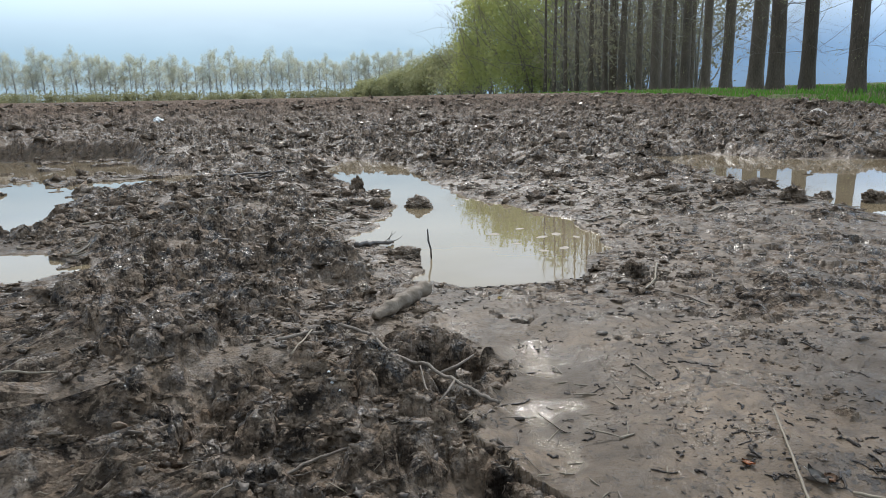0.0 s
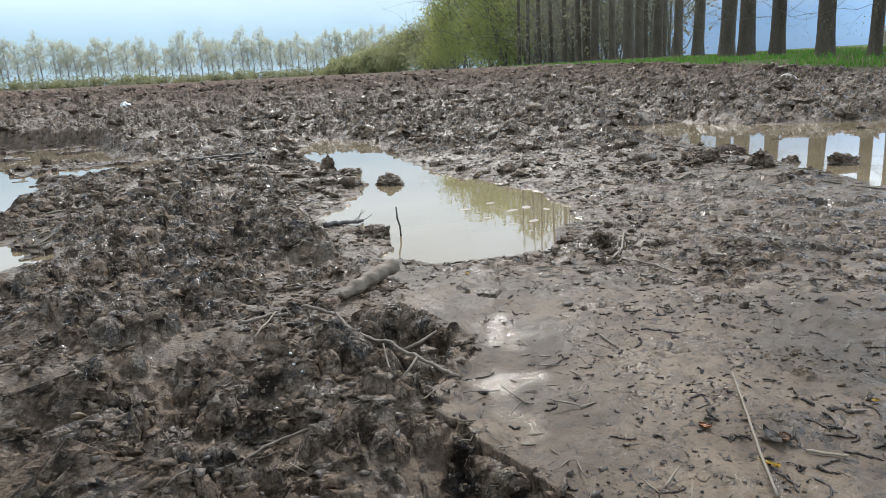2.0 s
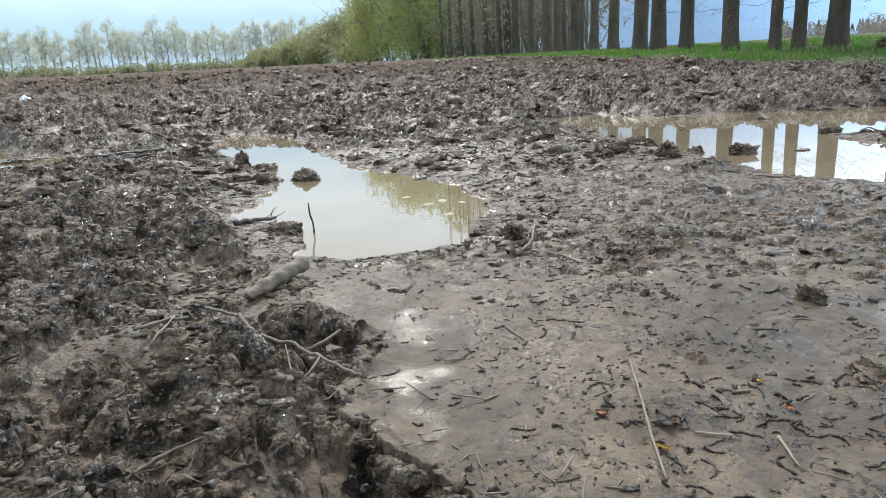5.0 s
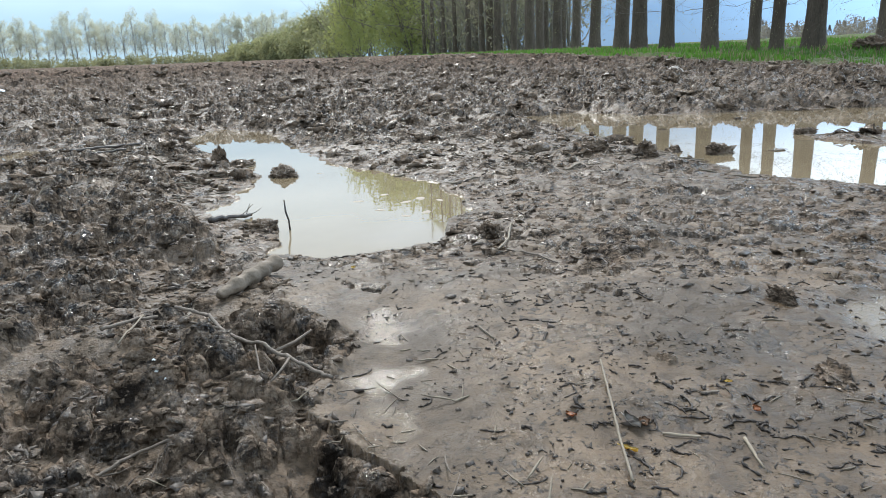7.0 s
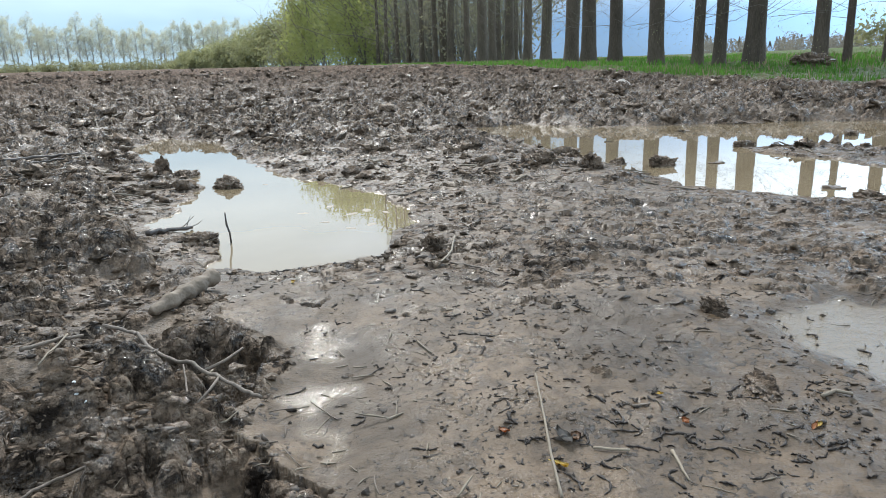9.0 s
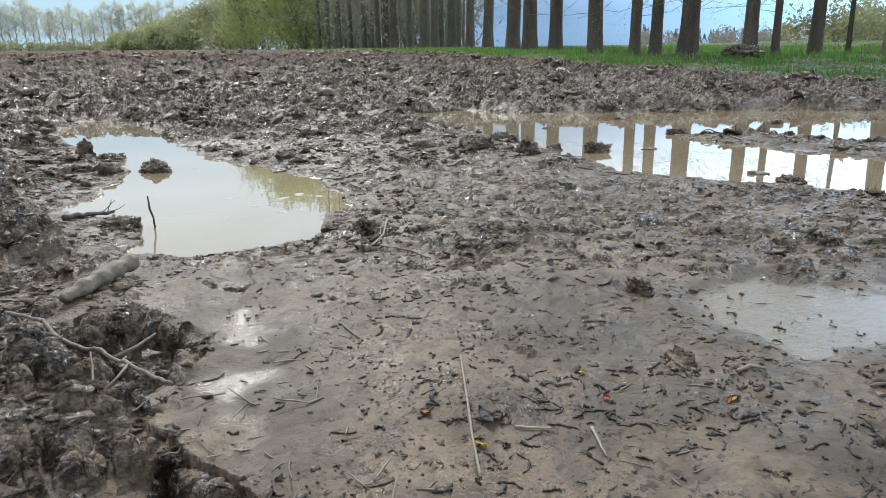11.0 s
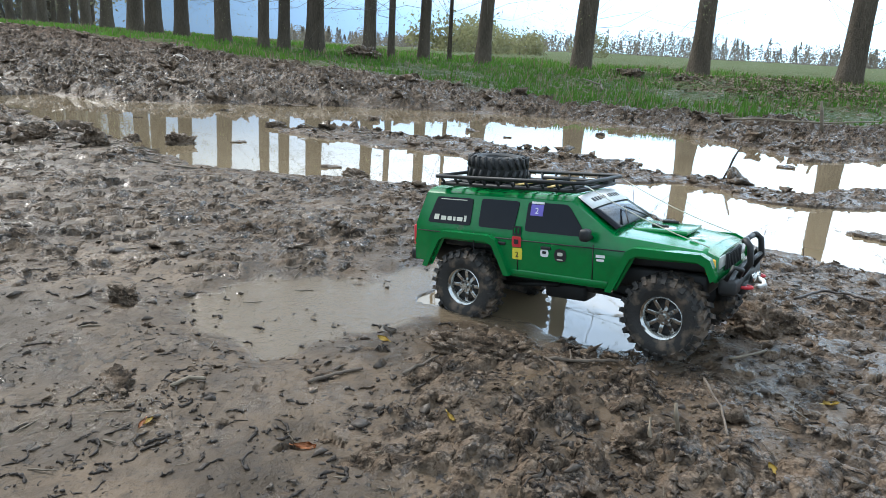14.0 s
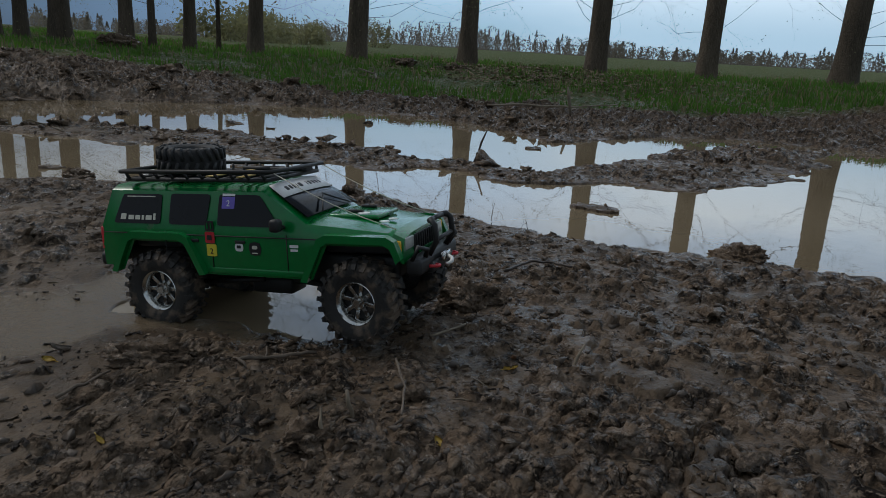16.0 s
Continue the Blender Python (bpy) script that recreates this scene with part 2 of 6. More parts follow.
def water_mat():
    """Opaque clay-brown puddle water with a mirror-smooth top."""
    m = bpy.data.materials.new("muddy_water")
    m.use_nodes = True
    n, l = m.node_tree.nodes, m.node_tree.links
    b = n["Principled BSDF"]
    b.inputs["Roughness"].default_value = 0.015
    b.inputs["IOR"].default_value = 1.4
    b.inputs["Specular IOR Level"].default_value = 0.5
    co = n.new("ShaderNodeTexCoord")
    t = n.new("ShaderNodeTexNoise")
    t.inputs["Scale"].default_value, t.inputs["Detail"].default_value = 2.2, 4
    l.new(co.outputs["Object"], t.inputs["Vector"])
    ramp = n.new("ShaderNodeValToRGB")
    ramp.color_ramp.elements[0].position, ramp.color_ramp.elements[0].color = 0.3, (0.17, 0.128, 0.078, 1)
    ramp.color_ramp.elements[1].position, ramp.color_ramp.elements[1].color = 0.7, (0.23, 0.178, 0.113, 1)
    l.new(t.outputs["Fac"], ramp.inputs["Fac"])
    l.new(ramp.outputs["Color"], b.inputs["Base Color"])
    r = n.new("ShaderNodeTexNoise")
    r.inputs["Scale"].default_value, r.inputs["Detail"].default_value = 16, 2
    l.new(co.outputs["Object"], r.inputs["Vector"])
    bp = n.new("ShaderNodeBump")
    bp.inputs["Strength"].default_value, bp.inputs["Distance"].default_value = 0.05, 0.004
    l.new(r.outputs["Fac"], bp.inputs["Height"])
    l.new(bp.outputs["Normal"], b.inputs["Normal"])
    return m


def leaf_mat(name, colour, vary=0.3):
    """Thin young leaf: light comes through it as well as off it."""
    m = mat(name, colour, 0.6, vary=vary, grain=3, big=0.5, spec=0.3)
    n, l = m.node_tree.nodes, m.node_tree.links
    b, out = n["Principled BSDF"], n["Material Output"]
    t, mx = n.new("ShaderNodeBsdfTranslucent"), n.new("ShaderNodeMixShader")
    t.inputs["Color"].default_value = (colour[0] * 1.3, colour[1] * 1.25, colour[2], 1)
    mx.inputs["Fac"].default_value = 0.55
    l.new(b.outputs["BSDF"], mx.inputs[1])
    l.new(t.outputs["BSDF"], mx.inputs[2])
    l.new(mx.outputs["Shader"], out.inputs["Surface"])
    return m


M_GROUND, M_WATER = mud_ground(), water_mat()
M_CLOD = mud_ground("mud_clod", True)
M_CRUMB = mat("mud_crumb", (0.07, 0.053, 0.04), 0.5, vary=0.6, grain=60, big=5, bump=0.6, bump_scale=160, spec=0.35)
M_BARK = mat("poplar_bark", (0.1, 0.08, 0.06), 0.9, vary=0.45, grain=18, big=2.2, bump=1.0, bump_scale=26, per_object=0.18, spec=0.2)
M_TWIGS = mat("grey_twigs", (0.17, 0.15, 0.125), 0.9, vary=0.2, spec=0.2)
# far poplar twigs: distance haze is put into this pale grey
M_FARTWIG = mat("hazed_far_twigs", (0.3, 0.3, 0.29), 0.9, vary=0.2, spec=0.2)
M_LEAF = leaf_mat("young_leaf", (0.28, 0.3, 0.12))
M_LEAF_PALE = leaf_mat("budding_leaf", (0.24, 0.245, 0.14))
# far poplar leaves, lightened in colour to stand for haze
M_FARLEAF = leaf_mat("hazed_far_leaf", (0.42, 0.43, 0.38))
# grey-brown bare crowns, with distance haze mixed into the colour
M_FARWOOD = leaf_mat("far_wood_crown", (0.19, 0.175, 0.165))
M_CONIFER = leaf_mat("grey_wood_crown", (0.2, 0.19, 0.145))
M_GRASS = leaf_mat("grass_blade", (0.075, 0.165, 0.028), 0.4)
M_DRYGRASS = mat("dry_grass", (0.23, 0.19, 0.11), 0.8, vary=0.3, grain=5, big=0.7, spec=0.2)
M_CATKIN = mat("rotten_catkin", (0.034, 0.0255, 0.02), 0.6, vary=0.6, grain=220, big=40, bump=0.8, bump_scale=500, spec=0.3)
M_STICK = mat("wet_stick", (0.12, 0.092, 0.068), 0.7, vary=0.45, grain=160, big=30, bump=0.7, bump_scale=260, dirt=(0.1, 0.075, 0.055), dirt_amount=0.35, dirt_scale=60)
M_DARKSTICK = mat("rotten_stick", (0.05, 0.038, 0.03), 0.5, vary=0.4, grain=160, big=30, bump=0.7, bump_scale=260)
M_STRAW = mat("pale_straw", (0.2, 0.16, 0.112), 0.7, vary=0.3, grain=120, big=20, bump=0.3, bump_scale=300, per_object=0.3)
M_LOG = mat("mud_caked_log", (0.15, 0.112, 0.077), 0.75, vary=0.3, grain=60, big=16, bump=0.6, bump_scale=90, dirt=(0.1, 0.075, 0.055), dirt_amount=0.2, dirt_scale=26)
M_LEAF_OR = mat("orange_dead_leaf", (0.36, 0.13, 0.04), 0.5, vary=0.35, grain=90, big=30)
M_LEAF_YE = mat("yellow_dead_leaf", (0.50, 0.34, 0.06), 0.5, vary=0.3, grain=90, big=30)
M_LEAF_BR = mat("brown_dead_leaf", (0.17, 0.09, 0.045), 0.5, vary=0.35, grain=90, big=30)
M_LEAF_GR = mat("grey_dead_leaf", (0.26, 0.23, 0.2), 0.5, vary=0.3, grain=90, big=30)
M_STONE = mat("field_stone", (0.36, 0.31, 0.26), 0.7, vary=0.3, grain=14, big=3, bump=0.5, bump_scale=30)
M_LITTER = mat("white_plastic", (0.6, 0.6, 0.58), 0.45, vary=0.08)
M_FOAM = mat("pale_foam", (0.19, 0.155, 0.11), 0.6, vary=0.3, grain=60, big=12, bump=0.4, bump_scale=120)


# ---- small builders ----
def link_bm(name, bm, material, parent=None, smooth=True):
    me = bpy.data.meshes.new(name)
    bm.to_mesh(me)
    bm.free()
    if material:
        me.materials.append(material)
    if smooth:
        me.shade_smooth()
    ob = new(name, me)
    if parent:
        ob.parent = parent
    return ob


def part(name, bm, material, parent, label="", smooth=True):
    ob = link_bm(name, bm, material, parent, smooth)
    if label:
        ob["label"] = label
    return ob


def raw(name, verts, faces, material, smooth=True):
    me = bpy.data.meshes.new(name)
    me.from_pydata(verts, [], faces)
    me.materials.append(material)
    if smooth:
        me.shade_smooth()
    return new(name, me)


def np_mesh(name, co, loops, sizes, material, smooth=True):
    """A mesh from numpy arrays: corners, corner indices of the faces, corners a face."""
    me = bpy.data.meshes.new(name)
    me.vertices.add(len(co))
    me.vertices.foreach_set("co", np.ascontiguousarray(co, dtype=np.float32).ravel())
    me.loops.add(len(loops))
    me.loops.foreach_set("vertex_index", np.ascontiguousarray(loops, dtype=np.int32))
    me.polygons.add(len(sizes))
    starts = np.concatenate(([0], np.cumsum(sizes)[:-1])).astype(np.int32)
    me.polygons.foreach_set("loop_start", starts)
    me.polygons.foreach_set("loop_total", np.asarray(sizes, dtype=np.int32))
    me.update(calc_edges=True)
    me.validate()
    me.materials.append(material)
    if smooth:
        me.shade_smooth()
    return new(name, me)


def tube(bm, pts, radii, sides=8, cap=True):
    """A tapered round bar along points."""
    rings, pts = [], [Vector(p) for p in pts]
    for i, p in enumerate(pts):
        d = (pts[min(i + 1, len(pts) - 1)] - pts[max(i - 1, 0)]).normalized()
        u = d.cross(Vector((0.31, 0.17, 0.93))).normalized()
        v = d.cross(u)
        r = radii[i] if hasattr(radii, "__len__") else radii
        rings.append([bm.verts.new(p + r * (math.cos(a) * u + math.sin(a) * v)) for a in (2 * math.pi * k / sides for k in range(sides))])
    for a, b in zip(rings, rings[1:]):
        for k in range(sides):
            bm.faces.new((a[k], a[(k + 1) % sides], b[(k + 1) % sides], b[k]))
    if cap:
        bm.faces.new(rings[0][::-1])
        bm.faces.new(rings[-1])
    return rings


def box(bm, cx, cy, cz, sx, sy, sz, bevel=0.0, m=None):
    """A box with its edges rounded."""
    made = bmesh.ops.create_cube(bm, size=1.0)["verts"]
    for v in made:
        v.co = Vector((cx + v.co.x * sx, cy + v.co.y * sy, cz + v.co.z * sz))
    if bevel:
        edges = list({e for v in made for e in v.link_edges})
        out = bmesh.ops.bevel(bm, geom=edges, offset=bevel, segments=2, affect="EDGES", profile=0.5)
        made = list({v for f in out["faces"] for v in f.verts} | {v for v in made if v.is_valid})
    if m:
        bmesh.ops.transform(bm, matrix=m, verts=made)
    return made


# ---- ground relief ----
TABLE = np.random.RandomState(11)
PERM = TABLE.permutation(4096)
ANG = TABLE.rand(4096) * 2 * np.pi
JX, JY, JV, JT = (TABLE.rand(4096) for _ in range(4))


def hashed(i, j):
    return PERM[(PERM[i & 4095] + j) & 4095]


def gnoise(x, y):
    """Smooth gradient noise, about -0.7 to 0.7."""
    i, j = np.floor(x).astype(np.int64), np.floor(y).astype(np.int64)
    fx, fy = x - i, y - j
    ux, uy = fx * fx * fx * (fx * (fx * 6 - 15) + 10), fy * fy * fy * (fy * (fy * 6 - 15) + 10)

    def g(di, dj):
        a = ANG[hashed(i + di, j + dj)]
        return np.cos(a) * (fx - di) + np.sin(a) * (fy - dj)
    a, b, c, d = g(0, 0), g(1, 0), g(0, 1), g(1, 1)
    return (a + (b - a) * ux) + ((c + (d - c) * ux) - (a + (b - a) * ux)) * uy


def clods(x, y, crack, deep):
    """Broken clods: tilted faces that meet in narrow deep cracks. About -0.5 to 1.2."""
    i, j = np.floor(x).astype(np.int64), np.floor(y).astype(np.int64)
    f1, f2 = np.full(x.shape, 9.0), np.full(x.shape, 9.0)
    top = np.zeros(x.shape)
    for di in (-1, 0, 1):
        for dj in (-1, 0, 1):
            h = hashed(i + di, j + dj)
            dx, dy = x - (i + di + JX[h]), y - (j + dj + JY[h])
            size = 0.75 + 0.5 * JT[(h * 7 + 3) & 4095]
            d = np.hypot(dx, dy) / size
            t = JV[h] + (np.cos(ANG[h]) * dx + np.sin(ANG[h]) * dy) * 1.0 * JT[h] + 0.35 * (1 - d)
            near = d < f1
            f2 = np.where(near, f1, np.minimum(f2, d))
            top = np.where(near, t, top)
            f1 = np.minimum(f1, d)
    gap = np.clip(1 - (f2 - f1) / crack, 0, 1)
    return np.clip(top, -0.2, 1.4) - deep * gap * gap


def step(a, b, v):
    t = np.clip((v - a) / (b - a), 0, 1)
    return t * t * (3 - 2 * t)


def inside(poly, x, y):
    """Signed distance to an outline in the plan, positive within."""
    best, odd = np.full(x.shape, 1e9), np.zeros(x.shape, bool)
    for (ax, ay), (bx, by) in zip(poly, poly[1:] + poly[:1]):
        ex, ey = bx - ax, by - ay
        t = np.clip(((x - ax) * ex + (y - ay) * ey) / (ex * ex + ey * ey), 0, 1)
        best = np.minimum(best, (x - ax - t * ex) ** 2 + (y - ay - t * ey) ** 2)
        if ay != by:
            odd ^= ((ay > y) != (by > y)) & (x < ex * (y - ay) / ey + ax)
    return np.where(odd, 1, -1) * np.sqrt(best)


LEVEL = -0.012
MAIN = [(-.74, 4.4), (-.62, 5.1), (-.22, 4.5), (-.02, 3.4), (.12, 2.85), (.27, 2.6), (.4, 2.35), (.46, 2.05), (.46, 1.75), (.36, 1.6), (.32, 1.45),
        (.2, 1.39), (.02, 1.4), (-.05, 1.46), (-.04, 1.62), (-.14, 1.82), (-.26, 1.97), (-.2, 2.2), (-.18, 2.5), (-.19, 2.75), (-.34, 3.08), (-.5, 3.6)]
WEST = [(-2.9, 3.9), (-3.7, 5.8), (-2.6, 5.9), (-1.9, 4.5), (-1.45, 4.2), (-1.3, 3.5), (-1.75, 3.45), (-1.45, 2.65), (-1.35, 2.2), (-2.3, 2.7)]
SMALL = [(-1.5, 1.95), (-1.0, 1.85), (-.85, 1.66), (-.92, 1.42), (-1.4, 1.4)]
EAST = [(1.42, 4.7), (1.9, 4.85), (2.2, 4.3), (2.65, 4.15), (3.3, 4.1), (4.2, 3.6), (4.87, 3.0), (4.9, 2.05), (4.4, 1.3), (4.05, .95), (5.1, .64), (5.6, .2),
        (5.6, -1.4), (3.2, -1.6), (2.1, -.7), (2.03, -.05), (1.98, .11), (1.97, .34), (2.05, .6), (2.1, .95), (1.75, 1.5), (1.58, 1.7), (1.4, 2.0), (1.42, 2.5), (1.42, 3.3)]
BAR = [(2.25, 2.9), (2.6, 2.77), (3.0, 2.03), (3.04, 1.42), (2.93, 1.09), (2.97, .66), (3.94, .44), (5.0, .13), (5.2, -.4), (4.2, -.35), (2.97, 0), (2.58, .66), (2.65, .96),
       (2.34, 1.43), (2.38, 1.8), (2.27, 2.17), (2.15, 2.66)]
FILM = [(.82, .87), (.95, .9), (1.09, .78), (1.24, .78), (1.28, .68), (1.5, .68), (1.42, .5), (1.29, .48), (1.1, .42), (1.09, .5), (1.07, .58), (.92, .6), (.8, .62), (.79, .72)]
PIT = [(1.12, .66), (1.3, .72), (1.42, .66), (1.44, .52), (1.4, .38), (1.3, .3), (1.2, .34), (1.16, .46)]
RUT = [(1.5, .72), (1.62, .74), (1.95, .66), (1.93, .52), (1.7, .6), (1.52, .62)]
PUDDLES = (("puddle_main", MAIN, .05), ("puddle_west", WEST, .04), ("puddle_small", SMALL, .02), ("puddle_east", EAST, .05),
           ("puddle_pit", PIT, .03))
POOL = [(0.092, 0.781), (0.133, 0.821), (0.197, 0.808), (0.19, 0.767), (0.16, 0.742), (0.139, 0.702), (0.144, 0.657), (0.124, 0.639), (0.119, 0.676), (0.131, 0.718)]
LINK = [(0.097, 0.924), (0.112, 0.986), (0.152, 1.064), (0.186, 1.039), (0.163, 0.946), (0.139, 0.9), (0.112, 0.899)]
FILMS = (FILM, RUT, POOL, LINK)


def roughness(x, y):
    """How cloddy the mud is: 1 for broken lumps, 0 for smooth slick."""
    wob = 0.06 * gnoise(x * 3 + 5, y * 3) + 0.03 * gnoise(x * 9, y * 9)
    edge = np.interp(y, [0.2, .4, .53, .6, .7, .78, .9, .97, 1.17, 1.37, 1.8, 2.3, 3.0, 3.6, 4.4], [.34, .27, .19, .14, .085, .088, .1, .08, .03, -.05, -.22, -.28, -.28, -.2, .2])
    left = step(-0.06, 0.075, edge + wob * 1.5 - x)
    far = step(2.5, 3.7, np.hypot(x - .3, y) + wob * 3)
    mid = 0.66 * step(0.9, 1.5, y + 0.4 * x + wob * 3)
    right = 0.66 * step(0.5, 0.85, x - 0.3 * y + wob * 3) * step(0.62, 0.4, y + wob * 2)
    right = np.maximum(right, 0.8 * step(1.36, 1.52, x + wob * 2) * step(1.9, 1.5, y))
    spots = 0.42 * step(0.12, 0.4, gnoise(x * 3.7 + 31, y * 4.6))
    return np.clip(np.maximum.reduce([left, far, mid, right, spots]), 0.06, 1)


def base(x, y):
    """The lie of the land: level round the puddles, a bank under the trees, fields that rise beyond."""
    d = np.hypot(x - .25, y)
    az = np.degrees(np.arctan2(x - .25, y))
    a = np.interp(d, [0, 3.2, 5, 7.7, 10, 12, 15, 30, 60, 150, 600], [0, 0, .04, .17, .32, .41, .5, .74, 1.2, 2.6, 9])
    b = np.interp(d, [0, 5.4, 7.2, 8.2, 9.6, 11, 15, 30, 60, 150, 600], [0, 0, .03, .15, .36, .40, .5, .8, 1.4, 4.0, 16])
    w = step(38, 62, az)
    return a + (b - a) * w


def relief(x, y):
    """Height, wetness, sod and paleness of the ground at points of the plan."""
    r = roughness(x, y)
    d = np.hypot(x - .25, y)
    h = base(x, y)
    wx, wy = x + 0.03 * gnoise(x * 8, y * 8), y + 0.03 * gnoise(x * 8 + 40, y * 8)
    ux, uy = wx + 0.011 * gnoise(x * 19, y * 19) + 0.003 * gnoise(x * 60, y * 60), wy + 0.011 * gnoise(x * 19 + 50, y * 19) + 0.003 * gnoise(x * 60 + 9, y * 60)
    near = step(4.5, 2.0, d)
    big = step(0.84, 1.0, r) * (1 - 0.65 * step(2.4, 4.0, d))
    swell = (0.07 * gnoise(x * 2.4, y * 2.4) + 0.06 * gnoise(x * 5, y * 5)) * (0.35 + 0.65 * big)
    lump = 0.022 * (clods(ux * 7, uy * 9, 0.36, 1.2) - 0.36) * (0.25 + 0.75 * big)
    lump += 0.013 * (clods(ux * 16 + 3, uy * 19, 0.38, 1.2) - 0.36) + 0.006 * (clods(ux * 34, uy * 40 + 5, 0.4, 0.9) - 0.34)
    lump += 0.014 * gnoise(ux * 27, uy * 31) + 0.0095 * gnoise(ux * 51 + 6, uy * 57) + (0.0048 * gnoise(x * 96, y * 104) + 0.0022 * gnoise(x * 170, y * 180)) * near
    swell -= 0.06 * step(0.12, 0.4, gnoise(x * 3.4 + 21, y * 3.8) + 0.25 * gnoise(x * 14, y * 14)) * step(1.5, 0.9, d) * big
    lump += step(2.5, 5, d) * 0.022 * (clods(wx * 8 + 7, wy * 5, 0.3, 0.9) - 0.4)
    pan = 0.016 * gnoise(x * 6 + 13, y * 7) + 0.008 * gnoise(x * 15, y * 17) - 0.0035 + 0.002 * gnoise(x * 30, y * 30)
    plate = step(-0.002, 0.006, lump - pan)        # 0 where soft mud has run together in the hollows
    lump = swell + pan + np.maximum(lump - pan, 0) * (1 + 0.2 * big)
    slick = 0.013 * gnoise(x * 4, y * 4) + 0.007 * gnoise(x * 12, y * 13) + 0.0034 * gnoise(x * 38, y * 38) + 0.0013 * gnoise(x * 90, y * 90)
    cover = gnoise(x * 3.1 + 9, y * 3.1) * 0.4 + 0.6 * gnoise(x * 9, y * 10) + 0.7 * gnoise(x * 24 + 4, y * 27) + 0.35 * gnoise(x * 55, y * 62)
    mix = np.maximum(step(0.7, 0.95, r), step(-0.05, 0.05, cover + 1.4 * (r - 0.55)))
    size = 0.55 + 0.45 * step(0.55, 1.0, r)
    far_gain = 1 + 0.45 * step(2.5, 7, d)
    grit = 0.0024 * np.clip(clods(ux * 70, uy * 80, 0.4, 0.4) - 0.55, 0, 1) * step(-0.35, 0.1, cover + 1.5 * (r - 0.5))
    out = h + (1 - mix) * (slick + grit) + mix * (slick * (1 - size) + (lump * size + 0.004 * (1 - size)) * far_gain - 0.012 * size)
    bank = step(-0.4, 0.5, bank_line(x, y))
    out = np.where(bank > 0, h * bank + out * (1 - bank) + bank * (0.05 * gnoise(x * 1.5, y * 1.5) + 0.03 * gnoise(x * 6, y * 6)), out)
    wet = 1 - mix * (0.35 + 0.65 * plate)
    bar = inside(BAR, x, y)
    sx, sy = x + 0.05 * gnoise(x * 7, y * 7 + 3) + 0.02 * gnoise(x * 21, y * 21), y + 0.05 * gnoise(x * 7 + 30, y * 7) + 0.02 * gnoise(x * 21 + 9, y * 21)
    total = np.full(x.shape, -1e9)
    floor_z = np.full(x.shape, 0.0)
    for name, poly, deep in PUDDLES:
        k = 1.0 if deep > 0.01 else 0.35
        s = inside(poly, x + (sx - x) * k, y + (sy - y) * k)
        if name == "puddle_east":
            s = np.minimum(s, -inside(BAR, sx, sy) + 0.04 + 0.16 * gnoise(x * 4, y * 4))
            s = np.where(gnoise(x * 2.3 + 4, y * 3.1) > 0.47, np.minimum(s, -0.02), s)
        if name in ("puddle_west", "puddle_small"):
            s = np.where(gnoise(x * 2.7 + 4, y * 2.1) + 0.5 * gnoise(x * 7, y * 7) > 0.22, np.minimum(s, -0.02), s)
        new_top = s > total
        floor_z = np.where(new_top, deep, floor_z)
        total = np.maximum(total, s)
    rise = 0.012 * step(0.25, 0.9, r) + 0.006 * step(0.8, 1.0, r)
    out = out + rise * step(-0.03, -0.3, total) * (1 - bank)
    table = LEVEL + 0.003 + 0.004 * np.abs(gnoise(x * 30, y * 30)) + np.clip(-total, 0, 0.2) * 0.05
    open_ground = np.maximum(out, np.where((y < 1.15) & (x < 0.75), -0.09, table))
    shore = step(-0.13, -0.005, total)
    shelf = LEVEL + 0.0045 + np.clip(-total, 0, 1) * 0.10 + (out - h) * 0.4
    shelf = np.maximum(shelf, LEVEL + 0.002)
    open_ground = open_ground * (1 - shore) + np.where(total > -0.14, shelf, open_ground) * shore
    under = LEVEL - np.minimum(floor_z, np.clip(total, 0, 1) * 0.35 + 0.001)
    out = np.where(total > 0, under, open_ground)
    film = np.full(x.shape, -1e9)
    for poly in FILMS:
        film = np.maximum(film, inside(poly, x + (sx - x) * 0.8, y + (sy - y) * 0.8))
    pale = step(-0.012, 0.02, film + 0.03 * gnoise(x * 25, y * 25))
    calm = np.where(total > 0, 0, step(-0.05, 0.02, film))
    out = out * (1 - calm) + calm * np.maximum(LEVEL + 0.003 + (out - h) * 0.22, LEVEL + 0.0015)
    wet = np.maximum(wet, (0.8 - 0.6 * step(2.2, 3.0, d)) * step(-0.035, -0.004, total))
    return out, wet * (1 - bank), bank, pale


def bank_line(x, y):
    """Positive beyond the edge of the grass, in metres."""
    edge = np.interp(y, [-6, -1, .4, 3, 4.4, 6, 8, 10, 14, 30, 80], [9.2, 8.6, 7.6, 6.4, 5.8, 5.4, 4.8, 4.4, 4.3, 5.2, 5.0])
    return x - edge - 0.25 * gnoise(x * 0.9, y * 0.9) - 0.12 * gnoise(x * 3, y * 3)


def height(x, y):
    return float(relief(np.array([x], float), np.array([y], float))[0][0])


